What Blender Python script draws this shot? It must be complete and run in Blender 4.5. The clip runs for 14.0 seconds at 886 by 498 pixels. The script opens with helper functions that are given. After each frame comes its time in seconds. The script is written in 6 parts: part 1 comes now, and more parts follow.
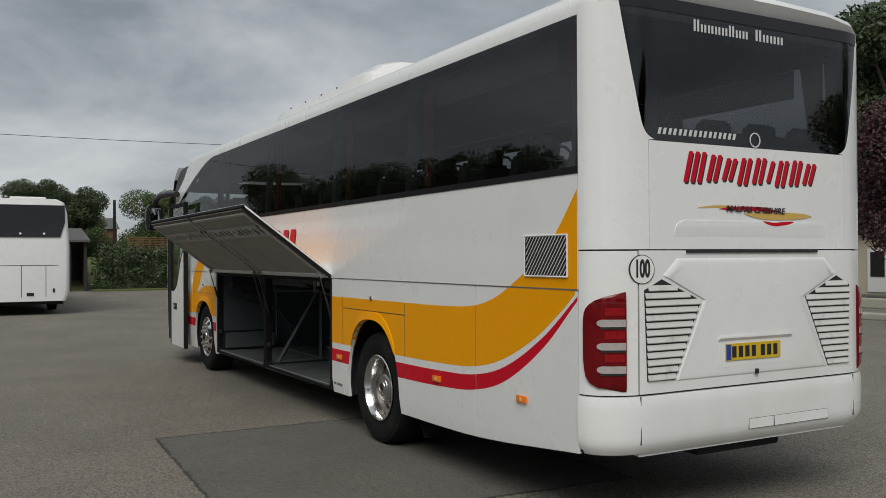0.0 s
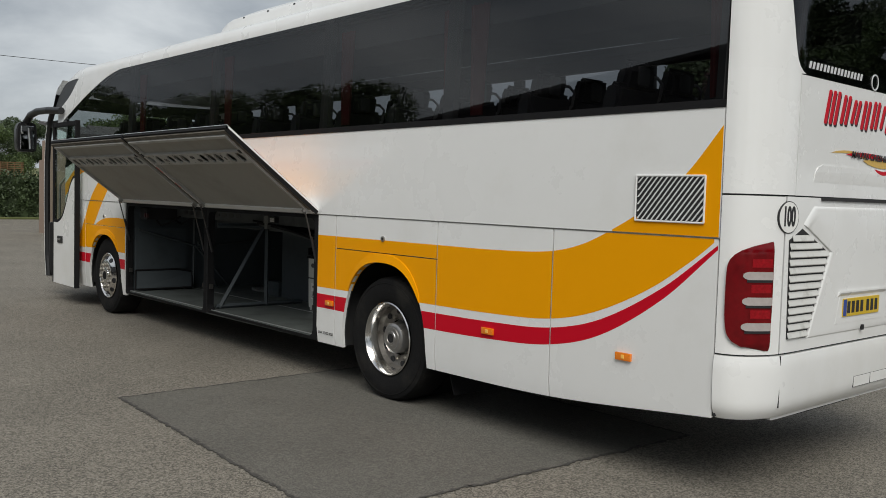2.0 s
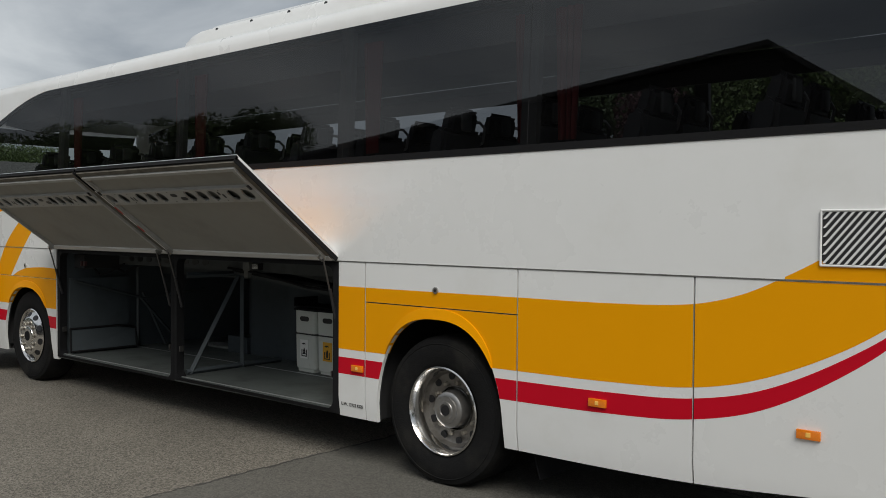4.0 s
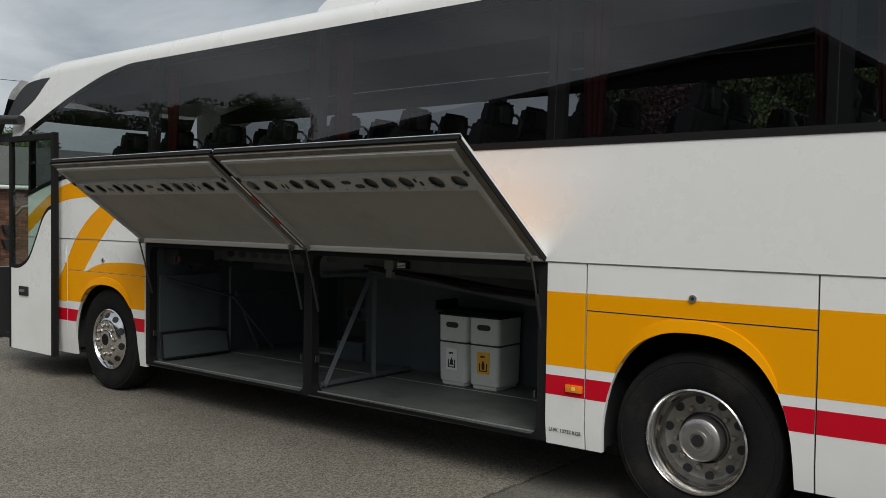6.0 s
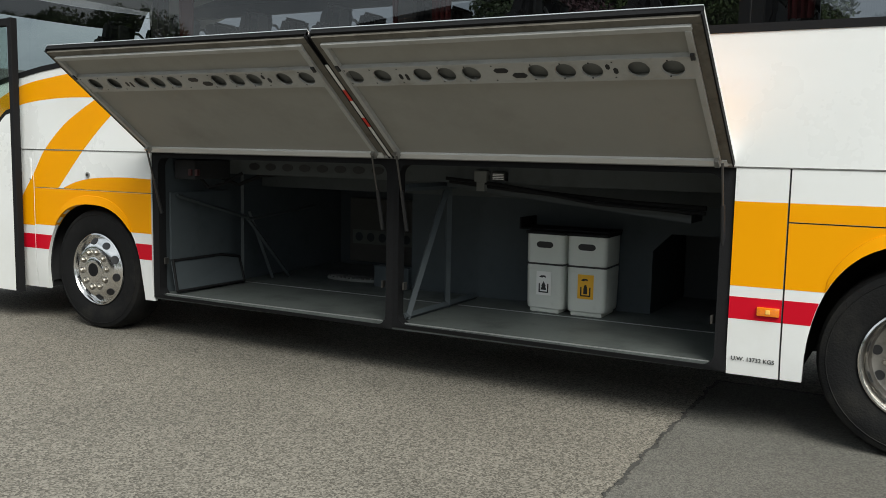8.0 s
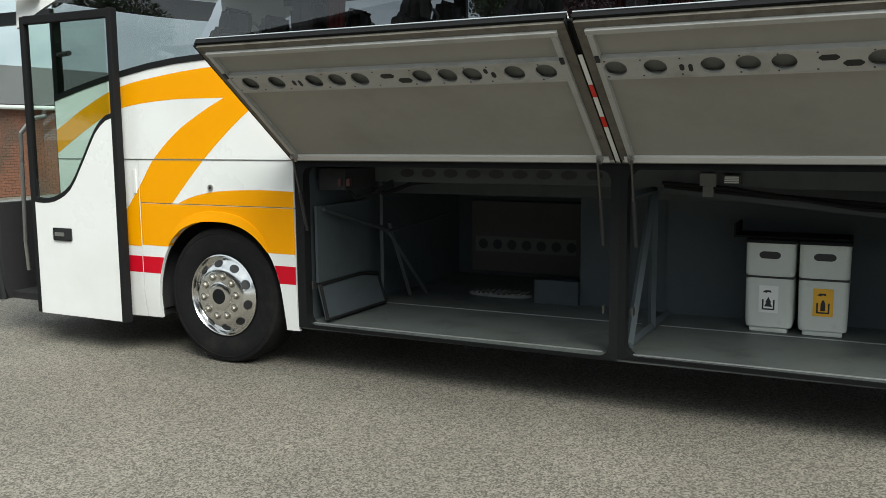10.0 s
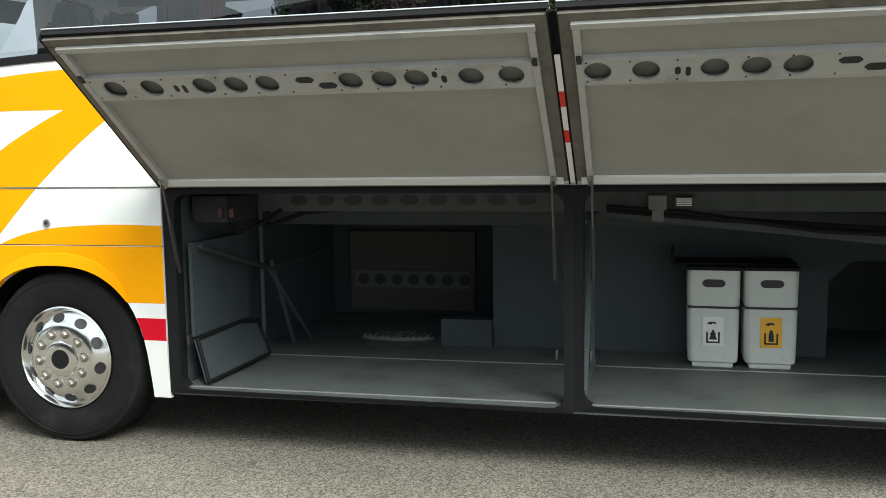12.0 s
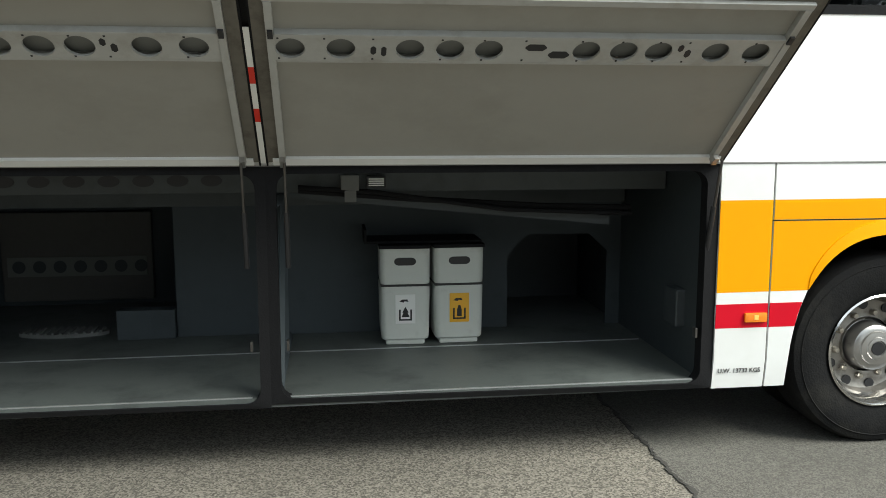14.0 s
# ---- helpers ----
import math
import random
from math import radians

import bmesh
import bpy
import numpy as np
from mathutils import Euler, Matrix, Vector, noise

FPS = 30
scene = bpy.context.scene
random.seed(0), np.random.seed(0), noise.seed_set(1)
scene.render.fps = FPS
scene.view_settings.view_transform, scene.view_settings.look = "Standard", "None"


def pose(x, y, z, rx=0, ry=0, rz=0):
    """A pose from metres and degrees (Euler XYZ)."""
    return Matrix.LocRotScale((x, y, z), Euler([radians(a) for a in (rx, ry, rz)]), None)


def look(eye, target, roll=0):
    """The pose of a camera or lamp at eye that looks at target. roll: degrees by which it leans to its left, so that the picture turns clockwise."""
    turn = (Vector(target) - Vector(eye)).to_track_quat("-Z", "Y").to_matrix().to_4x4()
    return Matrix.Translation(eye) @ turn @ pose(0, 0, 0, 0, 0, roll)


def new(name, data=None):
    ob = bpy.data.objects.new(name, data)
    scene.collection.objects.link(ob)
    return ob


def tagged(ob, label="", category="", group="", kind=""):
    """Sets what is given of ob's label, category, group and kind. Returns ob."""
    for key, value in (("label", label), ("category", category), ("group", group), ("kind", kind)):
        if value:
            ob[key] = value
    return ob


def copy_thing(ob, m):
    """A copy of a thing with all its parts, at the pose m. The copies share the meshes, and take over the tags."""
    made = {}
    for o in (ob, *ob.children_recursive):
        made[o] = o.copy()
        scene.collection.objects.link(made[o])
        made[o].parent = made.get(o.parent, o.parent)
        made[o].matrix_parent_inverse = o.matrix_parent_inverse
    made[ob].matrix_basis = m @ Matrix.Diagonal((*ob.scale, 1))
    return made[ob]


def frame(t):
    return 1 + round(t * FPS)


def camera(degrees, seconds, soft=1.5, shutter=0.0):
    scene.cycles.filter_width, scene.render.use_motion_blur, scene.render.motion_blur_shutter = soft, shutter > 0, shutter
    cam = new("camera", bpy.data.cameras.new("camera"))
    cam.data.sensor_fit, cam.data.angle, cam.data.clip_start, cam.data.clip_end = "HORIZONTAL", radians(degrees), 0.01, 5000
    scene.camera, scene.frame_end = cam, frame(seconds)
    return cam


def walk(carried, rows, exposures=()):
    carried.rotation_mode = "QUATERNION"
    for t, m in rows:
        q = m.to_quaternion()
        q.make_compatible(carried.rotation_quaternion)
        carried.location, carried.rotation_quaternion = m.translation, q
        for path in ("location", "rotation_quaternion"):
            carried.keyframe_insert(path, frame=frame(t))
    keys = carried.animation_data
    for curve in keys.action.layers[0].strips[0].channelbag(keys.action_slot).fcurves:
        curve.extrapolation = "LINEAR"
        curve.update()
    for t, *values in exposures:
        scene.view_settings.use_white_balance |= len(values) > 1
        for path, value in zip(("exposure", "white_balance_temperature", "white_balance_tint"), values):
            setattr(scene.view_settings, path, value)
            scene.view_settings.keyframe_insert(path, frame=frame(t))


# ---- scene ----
cam = camera(53.5, 14.0, soft=0.9)
PATH = [
    (0, (4.061, -3.356, 1.707), (2.316, -2.379, 1.724), -0.3),
    (0.5, (3.667, -3.563, 1.711), (1.938, -2.556, 1.715), -0.2),
    (1, (3.245, -3.941, 1.676), (1.667, -2.716, 1.589), 0.7),
    (1.5, (2.84, -4.213, 1.639), (1.3, -2.941, 1.541), 1.5),
    (2, (2.39, -4.334, 1.673), (0.89, -3.016, 1.557), 1.7),
    (2.5, (1.906, -4.563, 1.681), (0.533, -3.111, 1.605), 2.0),
    (3, (1.45, -4.582, 1.681), (0.137, -3.075, 1.599), 1.9),
    (3.5, (1.01, -4.409, 1.735), (-0.311, -2.908, 1.683), 0.6),
    (6, (-1.304, -4.701, 1.753), (-2.555, -3.142, 1.685), 0.8),
    (6.5, (-1.857, -5.103, 1.697), (-3.121, -3.554, 1.76), 0.6),
    (7, (-2.309, -4.829, 1.675), (-3.502, -3.224, 1.62), -0.6),
    (7.5, (-2.914, -5.031, 1.595), (-3.958, -3.334, 1.411), 0.5),
    (8, (-3.301, -4.95, 1.558), (-4.263, -3.211, 1.334), 1.1),
    (8.5, (-3.8, -4.943, 1.591), (-4.776, -3.224, 1.284), 0.1),
    (11, (-5.642, -4.685, 1.673), (-6.301, -2.807, 1.472), -0.8),
    (11.5, (-5.847, -4.463, 1.631), (-6.355, -2.537, 1.446), -0.7),
    (12, (-6.037, -4.32, 1.631), (-6.508, -2.388, 1.426), -0.8),
    (12.5, (-6.136, -4.225, 1.678), (-6.206, -2.252, 1.36), 0.2),
    (13, (-6.186, -4.177, 1.717), (-6.065, -2.216, 1.344), 0.3),
    (13.5, (-6.126, -4.143, 1.67), (-5.922, -2.171, 1.402), 0.1),
    (14, (-6.132, -4.099, 1.692), (-5.881, -2.136, 1.407), 0.0),
]
walk(cam, [(t, look(eye, target, roll)) for t, eye, target, roll in PATH],
     [(0.0, -0.25, 6500, 8), (0.6, -0.1, 6500, 8), (1.5, 0.0, 6500, 8), (3.0, 0.02, 6500, 8), (3.6, -0.1, 6500, 8), (6.0, 0.0, 6500, 8), (6.7, 0.0, 6500, 8), (7.5, 0.42, 6450, 6), (8.5, 0.82, 6400, 3),
      (11.0, 1.05, 6350, 2), (11.5, 1.34, 6350, 2), (12.0, 1.46, 6350, 2), (12.5, 1.46, 6350, 2), (13.0, 1.32, 6350, 2), (14.0, 1.2, 6350, 2)])

# ---- world and light ----
world = bpy.data.worlds.new("overcast_sky")
scene.world = world
world.use_nodes = True
wn, wl = world.node_tree.nodes, world.node_tree.links
wn.clear()
w_out = wn.new("ShaderNodeOutputWorld")
w_bg = wn.new("ShaderNodeBackground")
sky = wn.new("ShaderNodeTexSky")
sky.sky_type = "NISHITA"
sky.sun_disc = False
sky.sun_elevation = radians(50)
sky.sun_rotation = radians(160)
w_co = wn.new("ShaderNodeTexCoord")
w_map = wn.new("ShaderNodeMapping")
w_map.inputs["Scale"].default_value = (1.6, 1.6, 4.5)
w_n1 = wn.new("ShaderNodeTexNoise")
w_n1.inputs["Scale"].default_value = 1.7
w_n1.inputs["Detail"].default_value = 7
w_n1.inputs["Roughness"].default_value = 0.55
w_n1.inputs["Distortion"].default_value = 0.4
w_ramp = wn.new("ShaderNodeValToRGB")
w_ramp.color_ramp.elements[0].position = 0.33
w_ramp.color_ramp.elements[0].color = (2.3, 2.55, 2.9, 1)
w_ramp.color_ramp.elements[1].position = 0.66
w_ramp.color_ramp.elements[1].color = (5.6, 5.8, 6.0, 1)
w_mix = wn.new("ShaderNodeMixRGB")
w_mix.inputs[0].default_value = 0.93
wl.new(w_co.outputs["Generated"], w_map.inputs["Vector"])
wl.new(w_map.outputs["Vector"], w_n1.inputs["Vector"])
wl.new(w_n1.outputs["Fac"], w_ramp.inputs["Fac"])
wl.new(sky.outputs["Color"], w_mix.inputs[1])
wl.new(w_ramp.outputs["Color"], w_mix.inputs[2])
wl.new(w_mix.outputs["Color"], w_bg.inputs["Color"])
w_bg.inputs["Strength"].default_value = 0.12
wl.new(w_bg.outputs["Background"], w_out.inputs["Surface"])

sun = new("sun", bpy.data.lights.new("sun", "SUN"))
sun.data.energy = 2.6
sun.data.angle = radians(38)
sun.data.color = (1.0, 0.96, 0.9)
sun.matrix_world = look((0, 0, 0), (-0.52, 0.42, -0.74))


# ---- materials ----
def mat(name, colour, rough=0.5, metal=0.0, vary=0.06, grain=30.0, bump=0.0, bump_scale=200.0, coat=0.0, spec=0.5, dirt=None, dirt_scale=2.5, dirt_at=0.6, random_tint=0.0):
    """A procedural surface: base colour with two scales of variation, gloss and fine relief."""
    m = bpy.data.materials.new(name)
    m.use_nodes = True
    n, l = m.node_tree.nodes, m.node_tree.links
    b = n["Principled BSDF"]
    b.inputs["Roughness"].default_value = rough
    b.inputs["Metallic"].default_value = metal
    b.inputs["Specular IOR Level"].default_value = spec
    b.inputs["Coat Weight"].default_value = coat
    b.inputs["Coat Roughness"].default_value = 0.06
    co = n.new("ShaderNodeTexCoord")
    fine = n.new("ShaderNodeTexNoise")
    fine.inputs["Scale"].default_value = grain
    fine.inputs["Detail"].default_value = 5
    wide = n.new("ShaderNodeTexNoise")
    wide.inputs["Scale"].default_value = dirt_scale
    wide.inputs["Detail"].default_value = 6
    wide.inputs["Roughness"].default_value = 0.65
    for t in (fine, wide):
        l.new(co.outputs["Object"], t.inputs["Vector"])
    mr = n.new("ShaderNodeMapRange")
    mr.inputs["To Min"].default_value = 1 - vary
    mr.inputs["To Max"].default_value = 1 + vary
    l.new(fine.outputs["Fac"], mr.inputs["Value"])
    hsv = n.new("ShaderNodeHueSaturation")
    hsv.inputs["Color"].default_value = (*colour, 1)
    l.new(mr.outputs["Result"], hsv.inputs["Value"])
    last = hsv.outputs["Color"]
    if random_tint:
        info = n.new("ShaderNodeObjectInfo")
        mr2 = n.new("ShaderNodeMapRange")
        mr2.inputs["To Min"].default_value = 1 - random_tint
        mr2.inputs["To Max"].default_value = 1 + random_tint
        l.new(info.outputs["Random"], mr2.inputs["Value"])
        hs2 = n.new("ShaderNodeHueSaturation")
        l.new(last, hs2.inputs["Color"])
        l.new(mr2.outputs["Result"], hs2.inputs["Value"])
        last = hs2.outputs["Color"]
    if dirt:
        ramp = n.new("ShaderNodeMapRange")
        ramp.inputs["From Min"].default_value = dirt_at
        ramp.inputs["From Max"].default_value = dirt_at + 0.2
        l.new(wide.outputs["Fac"], ramp.inputs["Value"])
        mix = n.new("ShaderNodeMixRGB")
        mix.inputs[2].default_value = (*dirt, 1)
        l.new(ramp.outputs["Result"], mix.inputs[0])
        l.new(last, mix.inputs[1])
        last = mix.outputs["Color"]
    l.new(last, b.inputs["Base Color"])
    rr = n.new("ShaderNodeMapRange")
    rr.inputs["To Min"].default_value = max(0.02, rough * 0.8)
    rr.inputs["To Max"].default_value = min(1, rough * 1.2)
    l.new(wide.outputs["Fac"], rr.inputs["Value"])
    l.new(rr.outputs["Result"], b.inputs["Roughness"])
    if bump:
        bn = n.new("ShaderNodeTexNoise")
        bn.inputs["Scale"].default_value = bump_scale
        bn.inputs["Detail"].default_value = 3
        l.new(co.outputs["Object"], bn.inputs["Vector"])
        bp = n.new("ShaderNodeBump")
        bp.inputs["Strength"].default_value = bump
        bp.inputs["Distance"].default_value = 0.01
        l.new(bn.outputs["Fac"], bp.inputs["Height"])
        l.new(bp.outputs["Normal"], b.inputs["Normal"])
    return m


def glass_mat(name, tint, gloss=0.045, rough=0.0):
    """Thin tinted glass: coloured transmission under a Fresnel gloss."""
    m = bpy.data.materials.new(name)
    m.use_nodes = True
    n, l = m.node_tree.nodes, m.node_tree.links
    n.clear()
    out = n.new("ShaderNodeOutputMaterial")
    mix = n.new("ShaderNodeMixShader")
    lw = n.new("ShaderNodeLayerWeight")
    power = n.new("ShaderNodeMath")
    power.operation = "POWER"
    power.inputs[1].default_value = 5.0
    fr = n.new("ShaderNodeMath")
    fr.operation = "MULTIPLY_ADD"
    fr.inputs[1].default_value = 0.42
    fr.inputs[2].default_value = gloss
    l.new(lw.outputs["Facing"], power.inputs[0])
    l.new(power.outputs["Value"], fr.inputs[0])
    tr = n.new("ShaderNodeBsdfTransparent")
    tr.inputs["Color"].default_value = (*tint, 1)
    gl = n.new("ShaderNodeBsdfGlossy")
    gl.inputs["Roughness"].default_value = rough
    l.new(fr.outputs["Value"], mix.inputs[0])
    l.new(tr.outputs["BSDF"], mix.inputs[1])
    l.new(gl.outputs["BSDF"], mix.inputs[2])
    l.new(mix.outputs["Shader"], out.inputs["Surface"])
    return m


WHITE = mat("white_coach_paint", (0.80, 0.805, 0.80), 0.28, coat=0.6, vary=0.015, grain=6, dirt=(0.74, 0.74, 0.72), dirt_scale=0.9, dirt_at=0.52)
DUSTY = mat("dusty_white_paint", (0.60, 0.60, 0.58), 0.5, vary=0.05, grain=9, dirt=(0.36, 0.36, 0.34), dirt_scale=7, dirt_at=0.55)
ORANGE = mat("orange_vinyl", (0.83, 0.338, 0.0), 0.4, coat=0.0, spec=0.15, vary=0.02, grain=5)
RED = mat("red_vinyl", (0.54, 0.003, 0.018), 0.4, coat=0.0, spec=0.2, vary=0.03, grain=5)
INK = mat("black_print", (0.015, 0.015, 0.017), 0.45, vary=0.05)
SILVER = mat("silver_print", (0.62, 0.63, 0.64), 0.4, vary=0.03)
GOLD = mat("ochre_print", (0.62, 0.40, 0.10), 0.4, vary=0.1, grain=60)
SEAM = mat("dark_joint", (0.02, 0.02, 0.022), 0.8)
CRACK = mat("tar_joint", (0.055, 0.052, 0.047), 0.9, vary=0.4, grain=40)
RUBBER = mat("black_rubber", (0.012, 0.012, 0.013), 0.75, spec=0.12, vary=0.2, grain=60, bump=0.2, bump_scale=120)
TYRE = mat("tyre_rubber", (0.0115, 0.0115, 0.012), 0.85, spec=0.12, vary=0.2, grain=40, bump=0.35, bump_scale=90, dirt=(0.024, 0.023, 0.021), dirt_scale=4, dirt_at=0.5)
CHROME = mat("polished_metal", (0.74, 0.73, 0.715), 0.17, metal=1.0, vary=0.05, grain=25)
DULL = mat("brushed_metal", (0.42, 0.41, 0.40), 0.35, metal=0.9, vary=0.1, dirt=(0.22, 0.20, 0.18), dirt_scale=14, dirt_at=0.6)
NUT = mat("dark_steel_nut", (0.10, 0.095, 0.09), 0.4, metal=0.8, vary=0.2)
WHEELNUT = mat("bright_steel_nut", (0.42, 0.39, 0.34), 0.32, metal=0.85, vary=0.15)
DISH = mat("dull_steel_dish", (0.30, 0.285, 0.265), 0.42, metal=0.85, vary=0.12, dirt=(0.14, 0.125, 0.11), dirt_scale=9, dirt_at=0.5)
# darker copy of the hold grey: shade painted on tunnel, end wall, tubes
HOLDSHADE = mat("shaded_hold_grey", (0.038, 0.046, 0.050), 0.55, vary=0.1)
BLACK = mat("black_trim", (0.012, 0.012, 0.013), 0.35, vary=0.1)
MATT = mat("matt_black_underside", (0.016, 0.016, 0.017), 0.9, vary=0.2)
# hold grey lightened for ceiling and beams, ground bounce painted into the colour
HOLDTOP = mat("bounce_lit_hold_roof", (0.078, 0.086, 0.088), 0.7, spec=0.25, vary=0.08, grain=12, dirt=(0.06, 0.065, 0.066), dirt_scale=4, dirt_at=0.52)
EDGEBAND = mat("dusty_edge_band", (0.15, 0.138, 0.118), 0.75, spec=0.25, vary=0.15, grain=30, dirt=(0.09, 0.08, 0.066), dirt_scale=7, dirt_at=0.5)
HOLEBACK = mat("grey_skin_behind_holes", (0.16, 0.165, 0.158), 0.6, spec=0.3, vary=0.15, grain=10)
HOLD = mat("grey_hold_lining", (0.057, 0.068, 0.075), 0.65, spec=0.25, vary=0.07, grain=14, bump=0.05, dirt=(0.042, 0.052, 0.057), dirt_scale=3, dirt_at=0.55)
HOLDFLOOR = mat("grey_hold_floor", (0.095, 0.106, 0.101), 0.5, spec=0.3, vary=0.12, grain=60, bump=0.06, dirt=(0.06, 0.066, 0.064), dirt_scale=3.2, dirt_at=0.5)
HATCHIN = mat("grey_hatch_lining", (0.325, 0.317, 0.29), 0.65, spec=0.15, vary=0.04, grain=8, bump=0.03, dirt=(0.285, 0.276, 0.25), dirt_scale=1.6, dirt_at=0.5)
HATCHRIM = mat("pale_hatch_frame", (0.42, 0.42, 0.405), 0.5, spec=0.25, vary=0.06, dirt=(0.33, 0.32, 0.295), dirt_scale=5, dirt_at=0.52)
ALU = mat("aluminium_strip", (0.60, 0.61, 0.62), 0.35, metal=0.8, vary=0.1)
BIN = mat("pale_grey_plastic", (0.60, 0.62, 0.58), 0.45, vary=0.03, grain=12, dirt=(0.48, 0.49, 0.45), dirt_scale=6, dirt_at=0.58)
LABEL = mat("white_sticker", (0.80, 0.80, 0.78), 0.4, vary=0.02)
REDTAPE = mat("red_reflective_tape", (0.65, 0.03, 0.015), 0.3, vary=0.05)
YLABEL = mat("yellow_sticker", (0.80, 0.43, 0.03), 0.4, vary=0.02)
PLATE = mat("yellow_plate", (0.62, 0.42, 0.02), 0.35, vary=0.06)
BLUE = mat("blue_plate_band", (0.02, 0.06, 0.3), 0.35)
SEAT = mat("charcoal_leather", (0.012, 0.012, 0.014), 0.5, vary=0.15, grain=20, bump=0.1, bump_scale=60)
SEATGREY = mat("grey_leather", (0.032, 0.033, 0.035), 0.5, vary=0.1, grain=20)
CURTAIN = mat("red_curtain", (0.095, 0.009, 0.011), 0.9, vary=0.25, grain=8)
LINING = mat("grey_trim_lining", (0.025, 0.025, 0.027), 0.8, vary=0.1)
LAMPRED = mat("red_lamp_lens", (0.13, 0.0015, 0.004), 0.12, spec=0.3, coat=0.15, vary=0.5, grain=18)
LAMPCLEAR = mat("clear_lamp_lens", (0.55, 0.50, 0.49), 0.12, metal=0.35, coat=1.0, vary=0.2)
LAMPBRIGHT = mat("bright_red_reflector", (0.26, 0.004, 0.009), 0.15, spec=0.3, coat=0.2, vary=0.5, grain=70)
AMBER = mat("amber_lens", (0.85, 0.22, 0.01), 0.15, coat=1.0, vary=0.2, grain=60)
TINT = glass_mat("dark_tinted_glass", (0.44, 0.452, 0.465), 0.075)
CLEAR = glass_mat("green_clear_glass", (0.86, 0.92, 0.89), 0.045)
MIRROR = mat("mirror_glass", (0.8, 0.8, 0.8), 0.03, metal=1.0, vary=0.0)
LEAF = mat("green_leaves", (0.066, 0.100, 0.027), 0.6, vary=0.5, grain=1.5, random_tint=0.1)
LEAF_DARK = mat("dark_leaves", (0.038, 0.060, 0.020), 0.6, vary=0.5, grain=1.5)
LEAF_PURPLE = mat("purple_leaves", (0.045, 0.014, 0.018), 0.6, vary=0.5, grain=2)
BARK = mat("bark", (0.10, 0.08, 0.06), 0.9, vary=0.3, grain=20, bump=0.6, bump_scale=30)
BRICK = mat("red_brick", (0.20, 0.082, 0.052), 0.9, vary=0.35, grain=7, bump=0.3, random_tint=0.45, dirt=(0.10, 0.07, 0.055), dirt_scale=0.8, dirt_at=0.48)
MORTAR = mat("mortar", (0.26, 0.19, 0.15), 0.95, vary=0.2, grain=30)
SLATE = mat("grey_slate", (0.10, 0.095, 0.095), 0.75, vary=0.25, grain=5, random_tint=0.25)
RENDER = mat("cream_render", (0.52, 0.47, 0.36), 0.9, vary=0.05, grain=10)
TIMBER = mat("dark_timber", (0.035, 0.032, 0.03), 0.85, vary=0.3, grain=8, random_tint=0.3)
UPVC = mat("white_plastic", (0.78, 0.78, 0.77), 0.4, vary=0.03)
KERB = mat("pale_concrete", (0.36, 0.34, 0.29), 0.9, vary=0.15, grain=15)
GRASS = mat("grass", (0.085, 0.10, 0.03), 0.9, vary=0.4, grain=1.2, dirt=(0.20, 0.17, 0.07), dirt_scale=0.3, dirt_at=0.5)
RUST = mat("orange_netting", (0.17, 0.095, 0.045), 0.85, vary=0.2)


def asphalt(name, base, chip, scale, contrast):
    m = bpy.data.materials.new(name)
    m.use_nodes = True
    n, l = m.node_tree.nodes, m.node_tree.links
    b = n["Principled BSDF"]
    b.inputs["Roughness"].default_value = 0.85
    b.inputs["Specular IOR Level"].default_value = 0.3
    co = n.new("ShaderNodeTexCoord")
    vor = n.new("ShaderNodeTexVoronoi")
    vor.inputs["Scale"].default_value = scale
    vor.inputs["Randomness"].default_value = 1.0
    n2 = n.new("ShaderNodeTexNoise")
    n2.inputs["Scale"].default_value = 0.55
    n2.inputs["Detail"].default_value = 9
    n2.inputs["Roughness"].default_value = 0.6
    n3 = n.new("ShaderNodeTexNoise")
    n3.inputs["Scale"].default_value = 22
    n3.inputs["Detail"].default_value = 6
    n3.inputs["Roughness"].default_value = 0.7
    for t in (vor, n2, n3):
        l.new(co.outputs["Object"], t.inputs["Vector"])
    bw = n.new("ShaderNodeRGBToBW")
    l.new(vor.outputs["Color"], bw.inputs["Color"])
    mr = n.new("ShaderNodeMapRange")
    mr.inputs["From Min"].default_value = 0.25
    mr.inputs["From Max"].default_value = 0.75
    l.new(bw.outputs["Val"], mr.inputs["Value"])
    mix = n.new("ShaderNodeMixRGB")
    mix.inputs[1].default_value = (*base, 1)
    mix.inputs[2].default_value = (*chip, 1)
    l.new(mr.outputs["Result"], mix.inputs[0])
    add = n.new("ShaderNodeMath")
    add.operation = "ADD"
    l.new(n2.outputs["Fac"], add.inputs[0])
    l.new(n3.outputs["Fac"], add.inputs[1])
    mr2 = n.new("ShaderNodeMapRange")
    mr2.inputs["From Min"].default_value = 0.65
    mr2.inputs["From Max"].default_value = 1.35
    mr2.inputs["To Min"].default_value = 1 - contrast
    mr2.inputs["To Max"].default_value = 1 + contrast
    l.new(add.outputs["Value"], mr2.inputs["Value"])
    hsv = n.new("ShaderNodeHueSaturation")
    l.new(mix.outputs["Color"], hsv.inputs["Color"])
    l.new(mr2.outputs["Result"], hsv.inputs["Value"])
    l.new(hsv.outputs["Color"], b.inputs["Base Color"])
    bp = n.new("ShaderNodeBump")
    bp.inputs["Strength"].default_value = 0.5
    bp.inputs["Distance"].default_value = 0.006
    l.new(vor.outputs["Distance"], bp.inputs["Height"])
    l.new(bp.outputs["Normal"], b.inputs["Normal"])
    return m


ASPHALT = asphalt("worn_asphalt", (0.087, 0.079, 0.066), (0.252, 0.231, 0.195), 112, 0.27)
